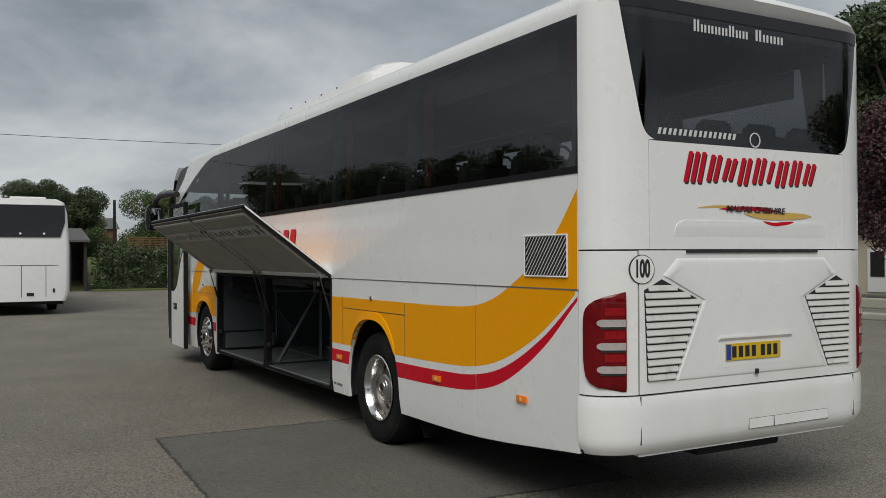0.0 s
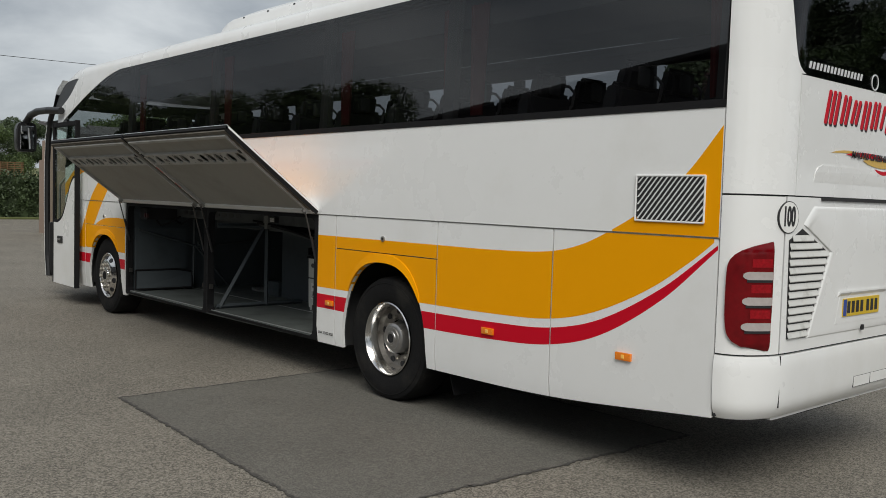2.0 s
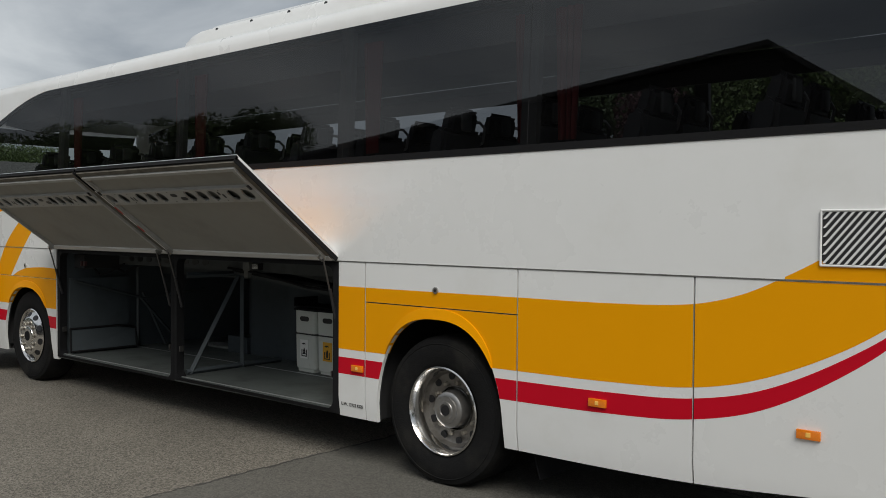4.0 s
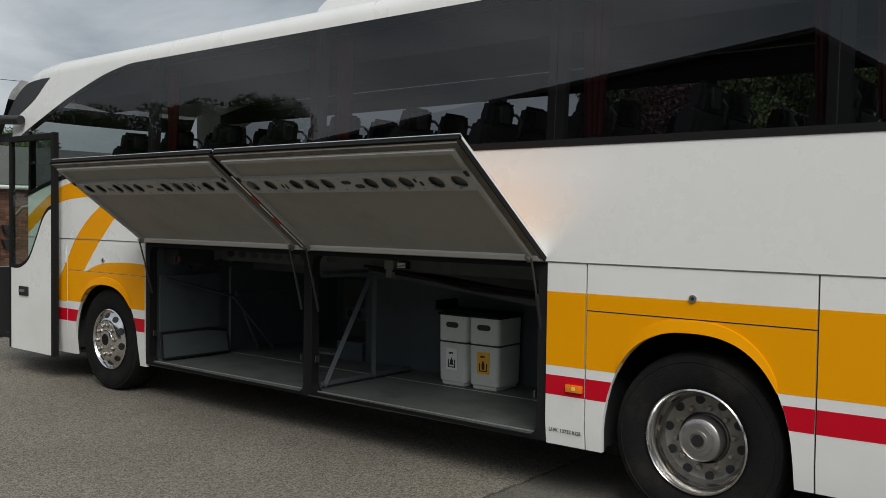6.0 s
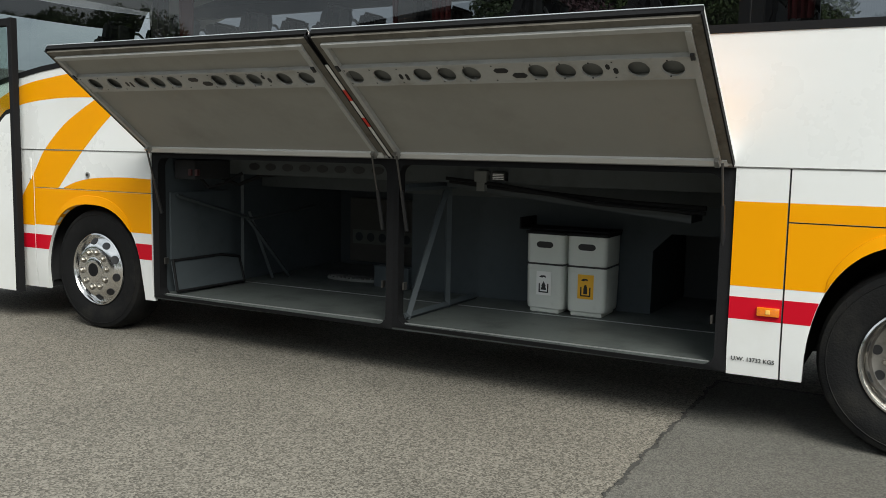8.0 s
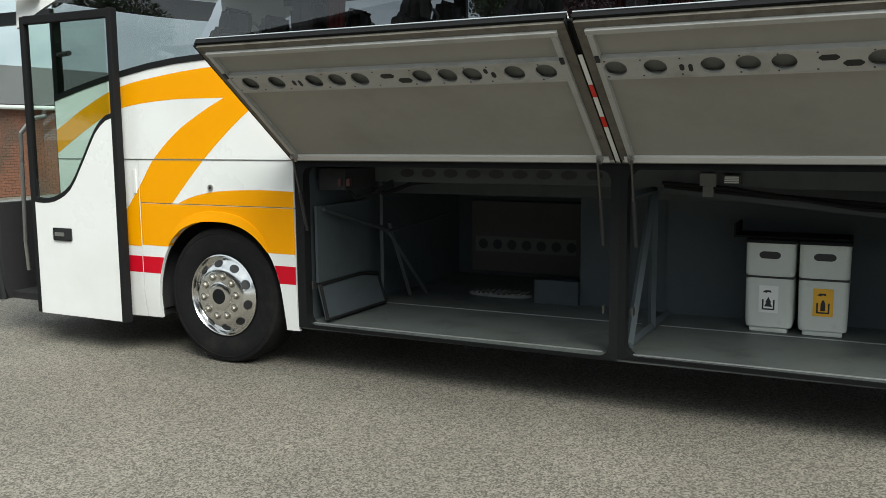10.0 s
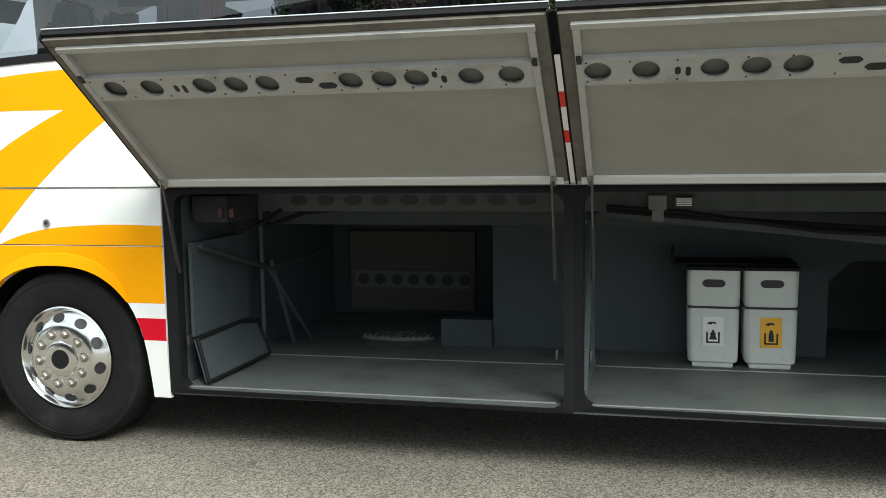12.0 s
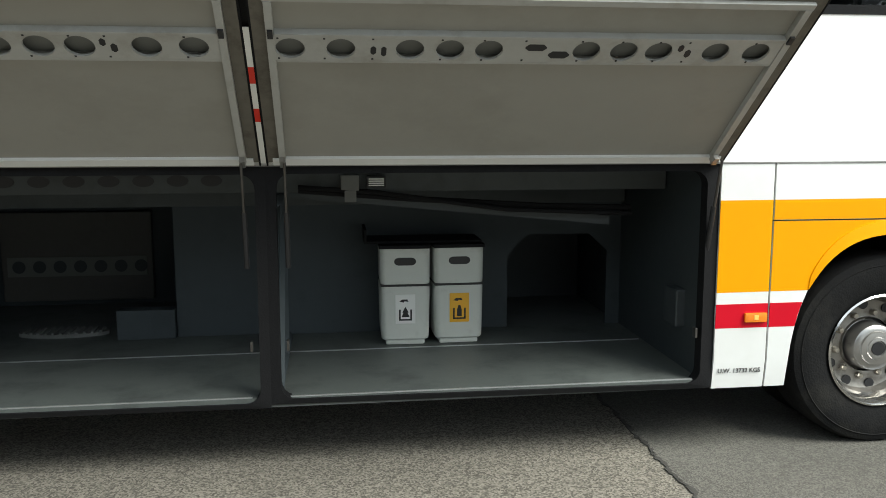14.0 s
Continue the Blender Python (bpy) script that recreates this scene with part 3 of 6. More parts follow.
def rear_patch(bm, ylo, yhi, z0, z1, off, depth=0.02, nz=1, cuts=()):
    """A shell over the rounded rear between the side curves ylo(z) and yhi(z), proud by off."""
    zs = sorted(set(spans(z0, z1, (z1 - z0) / nz)) | {c for c in cuts if z0 < c < z1})
    a0, b0 = ylo(zs[-1]), yhi(zs[-1])
    base = ysteps(min(ylo(z) for z in zs), max(yhi(z) for z in zs))
    A, B = base[0], base[-1]
    rows = []
    for z in zs:
        a, b = ylo(z), yhi(z)
        row = []
        for v in base:
            y = a + (v - A) / (B - A) * (b - a)
            x = plan(y)
            nx = Vector((1, 0, 0))
            if y < 0.38:
                nx = Vector((0.38**2 * (x + 0.235) / 0.235**2 * 0.62, (y - 0.38), 0)).normalized()
            elif y > WID - 0.38:
                nx = Vector((0.38**2 * (x + 0.235) / 0.235**2 * 0.62, (y - WID + 0.38), 0)).normalized()
            p = Vector((x, y, z)) + nx * (off(z) if callable(off) else off)
            row.append((bm.verts.new(p), bm.verts.new(p - nx * depth)))
        rows.append(row)
    for r, q in zip(rows[:-1], rows[1:]):
        for i in range(len(base) - 1):
            bm.faces.new((r[i][0], r[i + 1][0], q[i + 1][0], q[i][0]))
            bm.faces.new((r[i][1], q[i][1], q[i + 1][1], r[i + 1][1]))
    for r in (rows[0], rows[-1]):
        for i in range(len(base) - 1):
            bm.faces.new((r[i][0], r[i][1], r[i + 1][1], r[i + 1][0]))
    for r, q in zip(rows[:-1], rows[1:]):
        for k in (0, -1):
            bm.faces.new((r[k][0], q[k][0], q[k][1], r[k][1]))
    return bm


gl = curve((2.415, 0.43), (2.43, 0.385), (2.46, 0.345), (2.52, 0.315), (2.7, 0.275), (3.0, 0.215), (3.29, 0.165))
ZC = (2.415, 2.42, 2.43, 2.445, 2.46, 2.49, 2.52, 2.6, 2.7, 2.85, 3.0, 3.15)
lampedge = curve((0.885, 0.170), (0.892, 0.115), (0.912, 0.050), (0.95, 0.020), (1.02, 0.010), (1.2, 0.008), (1.36, 0.010), (1.40, 0.018), (1.43, 0.036), (1.450, 0.065), (1.470, 0.115), (1.487, 0.190))
for left in (True, False):
    def side_of(lo, hi, z0, z1, off, nz=1, cuts=()):
        if left:
            return rear_patch(bmesh.new(), lo, hi, z0, z1, off, nz=nz, cuts=cuts)
        return rear_patch(bmesh.new(), lambda z: WID - hi(z), lambda z: WID - lo(z), z0, z1, off, nz=nz, cuts=cuts)
    part("rear_corner_panel", side_of(const(0.0), lambda z: 0.358 if z < 2.416 else gl(z) - 0.006, 1.745, 3.25, 0, 1, ZC), WHITE, coach, smooth=True)
    part("rear_corner_panel", side_of(const(0.0), const(0.273), 0.862, 1.735, 0, 3), WHITE, coach, smooth=True)
    lamp = part("tail_lamp", side_of(lampedge, const(0.196), 0.885, 1.487, curve((0.885, 0.004), (0.92, 0.016), (1.44, 0.018), (1.487, 0.006)), 24), LAMPRED, coach, "red tail lamp cluster with clear bands", smooth=True)
    for z in (1.02, 1.16, 1.30):
        part("clear_band", side_of(lambda q: 0.052 + 0.020 * (abs(q - z) / 0.022) ** 3, const(0.192), z - 0.022, z + 0.022, 0.024, 8), LAMPCLEAR, lamp, "clear lamp band", smooth=True)
        part("red_reflector", side_of(lambda q: 0.085, const(0.186), z + 0.046, z + 0.092, 0.0205, 1), LAMPBRIGHT, lamp)
        part("band_shade", side_of(lambda q: 0.066, const(0.190), z - 0.036, z - 0.0225, 0.0225, 1), INK, lamp)
part("rear_window", rear_patch(bmesh.new(), gl, lambda z: WID - gl(z), 2.415, 3.29, 0.0, 0.006, 1, ZC), TINT, coach, "dark tinted rear window", smooth=True)
bm = rear_patch(bmesh.new(), gl, lambda z: WID - gl(z), 3.22, 3.30, 0.004, 0.03, 1)
part("rear_window_frame", bm, BLACK, coach, smooth=True)
bm = rear_patch(bmesh.new(), gl, lambda z: WID - gl(z), 2.416, 2.50, -0.008, 0.01, 1, ZC)
part("rear_window_frame", bm, BLACK, coach, smooth=True)
part("rear_mid_panel", rear_patch(bmesh.new(), const(0.362), const(WID - 0.362), 1.745, 2.412, 0, nz=2), WHITE, coach, smooth=True)
bm = bmesh.new()
prism(bm, [(0.0005, 0.56, 1.825), (0.005, 0.575, 1.885), (0.005, 0.60, 1.91), (0.005, 0.65, 1.925), (0.005, 1.90, 1.925), (0.005, 1.95, 1.91), (0.005, 1.975, 1.885), (0.0005, 1.99, 1.825)], (-0.02, 0, 0))
part("rear_pad", bm, WHITE, coach)
part("engine_lid", rear_patch(bmesh.new(), const(0.283), const(WID - 0.283), 0.864, 1.737, 0.002, nz=2), WHITE, coach, smooth=True)
part("joint_backing", rear_patch(bmesh.new(), const(0.004), const(WID - 0.004), 0.6, 2.41, -0.021, 0.004), SEAM, coach)
bumper = part("rear_bumper", rear_patch(bmesh.new(), const(0.0), const(WID), 0.495, 0.852, curve((0.495, -0.035), (0.52, -0.012), (0.56, 0.006), (0.62, 0.012), (0.80, 0.014), (0.852, 0.006)), 0.03, nz=10), WHITE, coach, "white rear bumper", smooth=True)
bm = rear_patch(bmesh.new(), const(0.30), const(WID - 0.30), 0.474, 0.495, -0.05, 0.06)
part("bumper_lip", bm, WHITE, coach)
for y0, y1 in ((1.20, 1.43), (1.44, 1.98)):
    joint = part("tow_cover_joint", box(bmesh.new(), 0.006, 0.0132, y0 - 0.0025, y1 + 0.0025, 0.5675, 0.6375), SEAM, coach)
    part("tow_cover", box(bmesh.new(), 0.006, 0.0142, y0, y1, 0.57, 0.635, 0.0015), WHITE, joint, "white tow-eye cover")
for y in (0.282, WID - 0.282):
    part("bumper_joint", box(bmesh.new(), -0.02, 0.0045, y - 0.0025, y + 0.0025, 0.56, 0.851), SEAM, coach)
# raised hood of the engine lid between the louvres
hood = [(0.46, 1.585), (0.575, 1.69), (1.975, 1.69), (2.09, 1.585), (1.745, 1.425), (1.985, 0.925), (0.565, 0.925), (0.805, 1.425)]
bm = bmesh.new()
steps = []
for k, x in ((1.0, 0.0), (0.985, 0.005), (0.965, 0.0085), (0.93, 0.0108), (0.89, 0.0115)):
    steps.append([bm.verts.new((x, 1.275 + (y - 1.275) * k, 1.3 + (z - 1.3) * k)) for y, z in hood])
bm.faces.new(steps[-1])
for a, b in zip(steps[:-1], steps[1:]):
    for i in range(8):
        bm.faces.new((a[i], a[(i + 1) % 8], b[(i + 1) % 8], b[i]))
part("lid_hood", bm, WHITE, coach, smooth=True)
bm = bmesh.new()
box(bm, -0.02, 0.012, 0.66, 1.89, 1.722, 1.742)
part("lid_gap", bm, SEAM, coach)


def clip_row(poly, z):
    """Where the line at height z crosses a polygon of (y, z)."""
    hits = []
    for (ya, za), (yb, zb) in zip(poly, poly[1:] + poly[:1]):
        if (za - z) * (zb - z) < 0:
            hits.append(ya + (yb - ya) * (z - za) / (zb - za))
    return (min(hits), max(hits)) if len(hits) > 1 else None


for left in (True, False):
    poly = [(0.315, 1.495), (0.455, 1.56), (0.785, 1.42), (0.555, 0.935), (0.335, 0.94)]
    if not left:
        poly = [(WID - y, z) for y, z in poly]
    grille = part("rear_louvre", prism(bmesh.new(), [(0.0035, y, z) for y, z in poly], (-0.01, 0, 0)), SEAM, coach, "louvred engine grille")
    for i in range(13):
        z = 0.960 + i * 0.0455
        c = clip_row(poly, z)
        if c:
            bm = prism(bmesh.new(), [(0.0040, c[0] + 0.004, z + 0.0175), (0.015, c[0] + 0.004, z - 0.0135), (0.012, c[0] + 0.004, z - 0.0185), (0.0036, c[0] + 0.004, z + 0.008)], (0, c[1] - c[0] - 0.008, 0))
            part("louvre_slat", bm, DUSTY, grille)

# plate, badge and rear lettering, as plain shapes
bm = prism(bmesh.new(), [(0.0128, 0.90, 0.985), (0.0128, 1.66, 0.985), (0.0128, 1.60, 1.165), (0.0128, 0.95, 1.165)], (-0.004, 0, 0))
part("plate_recess", bm, WHITE, coach)
bm = bmesh.new()
prism(bm, [(0.011, 0.92, 1.150), (0.011, 1.61, 1.150), (0.026, 1.605, 1.172), (0.026, 0.925, 1.172)], (0, 0, 0.012))
part("plate_lip", bm, WHITE, coach)
plate = part("number_plate", box(bmesh.new(), 0.0125, 0.0190, 0.985, 1.495, 1.025, 1.135, 0.002), PLATE, coach, "yellow rear number plate")
part("plate_band", box(bmesh.new(), 0.017, 0.0200, 0.988, 1.032, 1.03, 1.13), BLUE, plate, "blue plate band")
for i, y in enumerate((1.06, 1.12, 1.18, 1.24, 1.325, 1.385, 1.445)):
    part("plate_bar", box(bmesh.new(), 0.017, 0.0205, y - 0.019, y + 0.019, 1.045, 1.117), INK, plate)
part("lid_lock", box(bmesh.new(), 0.008, 0.024, 1.258, 1.286, 0.925, 0.960, 0.006), INK, coach)
bm = bmesh.new()
def disc_x(bm, c, r, depth, n=28):
    return prism(bm, [(c[0], c[1] + r * math.cos(2 * math.pi * i / n), c[2] + r * math.sin(2 * math.pi * i / n)) for i in range(n)], (depth, 0, 0))
BADGE = Matrix.Translation((-0.004, 0.302, 1.622)) @ Matrix.Rotation(radians(-7.4), 4, "Z")


def badge_disc(r, x0, x1):
    bm = disc_x(bmesh.new(), (x0, 0, 0), r, x1 - x0)
    bmesh.ops.transform(bm, matrix=BADGE, verts=bm.verts)
    return bm


badge = part("speed_badge", badge_disc(0.090, -0.012, 0.0035), INK, coach, "round white speed limit sticker reading 100")
part("badge_face", badge_disc(0.085, -0.010, 0.0045), LABEL, badge)
lettering("badge_number", "100", 0.112, BADGE @ Matrix.Translation((0.0055, 0, 0)) @ Matrix(((0, 0, 1, 0), (0.66, 0, 0, 0), (0, 1.30, 0, 0), (0, 0, 0, 1))), INK, badge, bold=0.0042)


cursor = 0.645
for i, strokes in enumerate((3, 2, 2, 2, 2, 1, 2, 2, 2)):
    z0, z1 = 2.165 + 0.012 * (i % 3), 2.335 + 0.008 * ((i + 1) % 3) + (0.02 if i == 0 else 0)
    for s in range(strokes):
        for name, dx, dy, dz, m in (("sign_shadow", 0.0006, 0.010, -0.012, INK), ("sign_bar", 0.0016, 0, 0, RED)):
            lean, wide = 0.050, 0.034
            pts = [(cursor + 0.004, z0), (cursor + wide - 0.006, z0), (cursor + wide, z0 + 0.008), (cursor + wide + lean, z1 - 0.008), (cursor + wide + lean - 0.006, z1), (cursor + lean + 0.004, z1), (cursor + lean - 0.003, z1 - 0.008), (cursor - 0.002, z0 + 0.008)]
            part(name, prism(bmesh.new(), [(dx, y + dy, z + dz) for y, z in pts], (0.001, 0, 0)), m, coach, "slanting red sign bar" if m is RED else "")
        cursor += 0.058
    cursor += 0.022
for k, (m, y0, y1, zc, h, dz) in enumerate(((GOLD, 0.76, 1.30, 2.00, 0.016, 0.02), (RED, 0.95, 1.62, 2.00, 0.028, 0.012), (GOLD, 1.18, 1.84, 1.985, 0.05, -0.02), (RED, 1.35, 1.66, 1.94, 0.025, -0.03))):
    n = 10
    up = [(0.001 + k * 0.0011, y0 + (y1 - y0) * i / n, zc + dz * math.sin(math.pi * (i / n + 0.1)) + h * math.sin(math.pi * i / n) ** 0.5 * 0.5 - 0.05 * max(0, i / n - 0.6)) for i in range(n + 1)]
    dn = [(0.001 + k * 0.0011, y0 + (y1 - y0) * i / n, zc + dz * math.sin(math.pi * (i / n + 0.1)) - h * math.sin(math.pi * i / n) ** 0.5 * 0.5 - 0.05 * max(0, i / n - 0.6) - 0.001) for i in range(n, -1, -1)]
    part("swash", prism(bmesh.new(), up + dn, (0.001, 0, 0)), m, coach, "brushed swash in ochre and red")
place_print = lettering("place_print", "MALPAS CHESHIRE", 0.056, Matrix.Identity(4), INK, coach, "small black italic print reading MALPAS CHESHIRE", bold=0.0012)
place_print.data.transform(Matrix(((0, 0, 1, 0.0075), (1.18, 0.22, 0, 1.29), (-0.02, 1, 0, 2.002), (0, 0, 0, 1))))


def badge_bars(y0, y1, z0, heights, lean):
    """Silver bars in the heights of an unlettered maker's badge."""
    w = (y1 - y0) / len(heights)
    for i, h in enumerate(heights):
        a = y0 + w * i
        for da, db in ((0.0, 0.26), (0.48, 0.74)):
            pts = [(0.002, a + w * da, z0), (0.002, a + w * db, z0), (0.002, a + w * db + h * lean, z0 + h), (0.002, a + w * da + h * lean, z0 + h)]
            part("silver_bar", prism(bmesh.new(), pts, (0.002, 0, 0)), SILVER, coach, "silver badge bar")


badge_bars(0.43, 1.12, 2.455, (0.04,) * 8, 0.3)
badge_bars(0.74, 1.24, 3.125, (0.075, 0.05, 0.05, 0.05, 0.05, 0.072, 0.05, 0.05), 0.0)
badge_bars(1.30, 1.58, 3.125, (0.075, 0.05, 0.05, 0.05), 0.0)
bm = bmesh.new()
n = 28
for i in range(n):
    a0, a1 = 2 * math.pi * i / n, 2 * math.pi * (i + 1) / n
    prism(bm, [(0.002, 1.285 + r * math.cos(t), 2.465 + r * math.sin(t)) for r, t in ((0.05, a0), (0.05, a1), (0.042, a1), (0.042, a0))], (0.004, 0, 0))
part("round_emblem", bm, SILVER, coach, "plain silver ring emblem")

# ---- vents, lamps, locks and print on the side ----
vent = part("side_vent", prism(bmesh.new(), [(x, -0.0062, z) for x, z in ((-0.80, 1.60), (-0.78, 1.58), (-0.365, 1.58), (-0.345, 1.60), (-0.345, 1.815), (-0.365, 1.835), (-0.78, 1.835), (-0.80, 1.815))], (0, 0.004, 0)), SEAM, coach, "engine vent with slanting white slats")
bm = bmesh.new()
for (xa, za), (xb, zb) in (((-0.805, 1.575), (-0.34, 1.575)), ((-0.34, 1.575), (-0.34, 1.84)), ((-0.34, 1.84), (-0.805, 1.84)), ((-0.805, 1.84), (-0.805, 1.575))):
    tube(bm, (xa, -0.007, za), (xb, -0.007, zb), 0.006, seg=8)
part("vent_frame", bm, WHITE, vent)
k = 0.034
for i in range(-8, 15):
    x0 = -0.80 + i * k
    x1 = x0 + 0.255 * 0.80
    za, zb = 1.582, 1.833
    if x1 < -0.795 or x0 > -0.35:
        continue
    if x0 < -0.797:
        za += (-0.797 - x0) / 0.8
        x0 = -0.797
    if x1 > -0.348:
        zb -= (x1 + 0.348) / 0.8
        x1 = -0.348
    if zb - za > 0.01:
        part("vent_slat", prism(bmesh.new(), [(x0, -0.0065, za), (x0 + 0.012, -0.014, za), (x1 + 0.012, -0.014, zb), (x1, -0.0065, zb)], (0.004, 0.003, 0)), WHITE, vent)
for x, z in ((-0.847, 0.745), (-2.03, 0.742), (-4.025, 0.722)):
    lamp = part("marker_lamp", box(bmesh.new(), x - 0.058, x + 0.058, -0.018, 0.0, z - 0.024, z + 0.024, 0.005), AMBER, coach, "amber side marker lamp", smooth=True)
    part("reflector", box(bmesh.new(), x - 0.012, x + 0.012, -0.0205, -0.01, z - 0.012, z + 0.012, 0.003), mat("lamp_core", (0.95, 0.55, 0.12), 0.2) if x == -0.847 else bpy.data.materials["lamp_core"], lamp)
for x, z in ((-3.278, 1.327), (-9.405, 1.297)):
    lock = part("flap_lock", disc_y(bmesh.new(), (x, -0.012, z), 0.022, 0.014, 18), DULL, coach, "metal flap lock")
    part("key_slot", disc_y(bmesh.new(), (x, -0.0135, z), 0.010, 0.004, 12), INK, lock)
print_ob = lettering("weight_print", "U.W. 13732 KGS", 0.032, pose(-4.093, -0.0032 + yside(0.445), 0.445, 90), INK, coach, "small black print reading U.W. 13732 KGS", 0.0006, 0.0004)
print_ob.scale[0] = 0.226 / (max(v.co.x for v in print_ob.data.vertices) - min(v.co.x for v in print_ob.data.vertices))
for i, x in enumerate((-7.55, -7.25, -6.98, -6.70, -6.42, -6.18, -5.92, -5.62, -5.38)):
    for dy, dx, dz, m in ((0.0, 0.012, -0.012, INK), (-0.002, 0, 0, RED)):
        pts = [(x - 0.10, 1.83), (x + 0.04, 1.83), (x + 0.055, 1.85), (x + 0.10, 2.0), (x + 0.095, 2.02), (x - 0.05, 2.02), (x - 0.065, 2.0), (x - 0.11, 1.85)]
        part("sign_bar", prism(bmesh.new(), [(px + dx, -0.004 + dy, pz + dz) for px, pz in pts], (0, 0.002, 0)), m, coach, "slanting red sign bar" if m is RED else "")

# ---- wheels ----
def wheel(name, cx, cy, rear):
    w = thing(name, "", "")
    for key in ("label", "category"):
        if key in w:
            del w[key]
    w.parent = coach
    c = (cx, cy, 0.507)
    prof = [(0.285, 0.02), (0.30, 0.0), (0.33, -0.012), (0.40, -0.022), (0.455, -0.020), (0.490, -0.006), (0.507, 0.03), (0.512, 0.14), (0.507, 0.25), (0.49, 0.285), (0.40, 0.30), (0.285, 0.28)]
    part("tyre", lathe(bmesh.new(), prof, c, 64), TYRE, w, "worn black tyre", smooth=True)
    bm = bmesh.new()
    lathe(bm, [(0.452, -0.0205), (0.456, -0.0235), (0.460, -0.0195)], c, 64)
    part("sidewall_rib", bm, TYRE, w, smooth=True)
    if rear:
        rim = [(0.297, -0.004), (0.302, -0.014), (0.293, -0.020), (0.284, -0.008), (0.277, 0.012), (0.270, 0.024), (0.264, 0.05), (0.258, 0.085)]
        r = part("rim", lathe(bmesh.new(), rim, c, 56), CHROME, w, "polished deep-dish steel rim", smooth=True)
        part("dish", lathe(bmesh.new(), [(0.258, 0.085), (0.252, 0.11), (0.243, 0.128), (0.215, 0.138), (0.165, 0.142), (0.15, 0.138), (0.148, 0.12)], c, 56), DISH, r, "dull steel dish with hand holes", smooth=True)
        hub = [(0.148, 0.15), (0.132, 0.14), (0.128, 0.075), (0.122, 0.052), (0.112, 0.044), (0.092, 0.040), (0.088, 0.030), (0.062, 0.027), (0.058, 0.020), (0.044, 0.018), (0.040, 0.026), (0.0, 0.026)]
        part("hub", lathe(bmesh.new(), hub, c, 40), DULL, w, "metal axle hub", smooth=True)
        part("hub_cap", disc_y(bmesh.new(), (cx, cy + 0.021, 0.507), 0.036, 0.006, 24), INK, w, "black hub centre")
        for i in range(10):
            a = 2 * math.pi * i / 10 + 0.15
            px, pz = cx + 0.177 * math.cos(a), 0.507 + 0.177 * math.sin(a)
            part("wheel_nut", lathe(bmesh.new(), [(0.018, 0.148), (0.017, 0.118), (0.012, 0.110), (0.0, 0.109)], (px, cy, pz), 8), WHEELNUT, w)
            a += math.pi / 10
            px, pz = cx + 0.222 * math.cos(a), 0.507 + 0.222 * math.sin(a)
            part("hand_hole", disc_y(bmesh.new(), (px, cy + 0.1285, pz), 0.027, 0.006, 16), INK, w)
    else:
        rim = [(0.297, -0.004), (0.302, -0.014), (0.293, -0.020), (0.284, -0.010), (0.275, 0.01), (0.262, 0.002), (0.235, -0.022), (0.205, -0.040), (0.185, -0.046), (0.150, -0.046), (0.105, -0.047)]
        part("rim", lathe(bmesh.new(), rim, c, 56), CHROME, w, "polished steel rim with hand holes", smooth=True)
        part("hub", lathe(bmesh.new(), [(0.108, -0.046), (0.104, -0.054), (0.096, -0.058), (0.066, -0.060), (0.0, -0.060)], c, 40), CHROME, w, smooth=True)
        part("hub_cap", disc_y(bmesh.new(), (cx, cy - 0.0635, 0.507), 0.056, 0.006, 24), RUBBER, w, "black hub centre")
        for i in range(10):
            a = 2 * math.pi * i / 10 + 0.1
            px, pz = cx + 0.150 * math.cos(a), 0.507 + 0.150 * math.sin(a)
            part("wheel_nut", lathe(bmesh.new(), [(0.021, -0.042), (0.020, -0.066), (0.013, -0.074), (0.0, -0.075)], (px, cy, pz), 8), WHEELNUT, w)
            part("nut_ring", lathe(bmesh.new(), [(0.030, -0.044), (0.030, -0.0495), (0.018, -0.0495)], (px, cy, pz), 16), DISH, w)
            a += math.pi / 10
            pts = []
            for k in range(18):
                q = 2 * math.pi * k / 18
                r, b = 0.238 + 0.024 * math.cos(q), a + 0.036 / 0.238 * math.sin(q)
                pts.append((cx + r * math.cos(b), cy - 0.0485 + (r - 0.205) / 0.057 * 0.042, 0.507 + r * math.sin(b)))
            part("hand_hole", prism(bmesh.new(), pts, (0, 0.006, 0)), INK, w)
    return w


wheel("rear_wheel", -3.275, 0.075, True)
wheel("front_wheel", -9.375, 0.060, False)
for x, y in ((-3.275, 0.42), (-3.275, WID - 0.36), (-9.375, WID - 0.34)):
    bm = lathe(bmesh.new(), [(0.0, 0.03), (0.285, 0.02), (0.40, -0.022), (0.490, -0.006), (0.507, 0.03), (0.512, 0.14), (0.507, 0.25), (0.49, 0.285), (0.40, 0.30), (0.0, 0.28)], (x, y, 0.507), 40)
    part("tyre", bm, TYRE, coach, smooth=True)
# wheel wells, underside, axles, mud flap
for c in (-3.275, -9.375):
    bm = bmesh.new()
    box(bm, c - 0.66, c + 0.66, 0.04, 1.2, 1.18, 1.20)
    box(bm, c - 0.66, c + 0.66, 1.15, 1.2, 0.30, 1.20)
    box(bm, c - 0.66, c - 0.60, 0.05, 1.2, 0.36, 1.20)
    box(bm, c + 0.60, c + 0.66, 0.05, 1.2, 0.40, 1.20)
    part("wheel_well", bm, MATT, coach)
    part("axle", tube(bmesh.new(), (c, 0.3, 0.507), (c, WID - 0.1, 0.507), 0.09), MATT, coach)
bm = bmesh.new()
box(bm, -8.70, -4.24, 0.26, WID - 0.06, 0.30, 0.333)
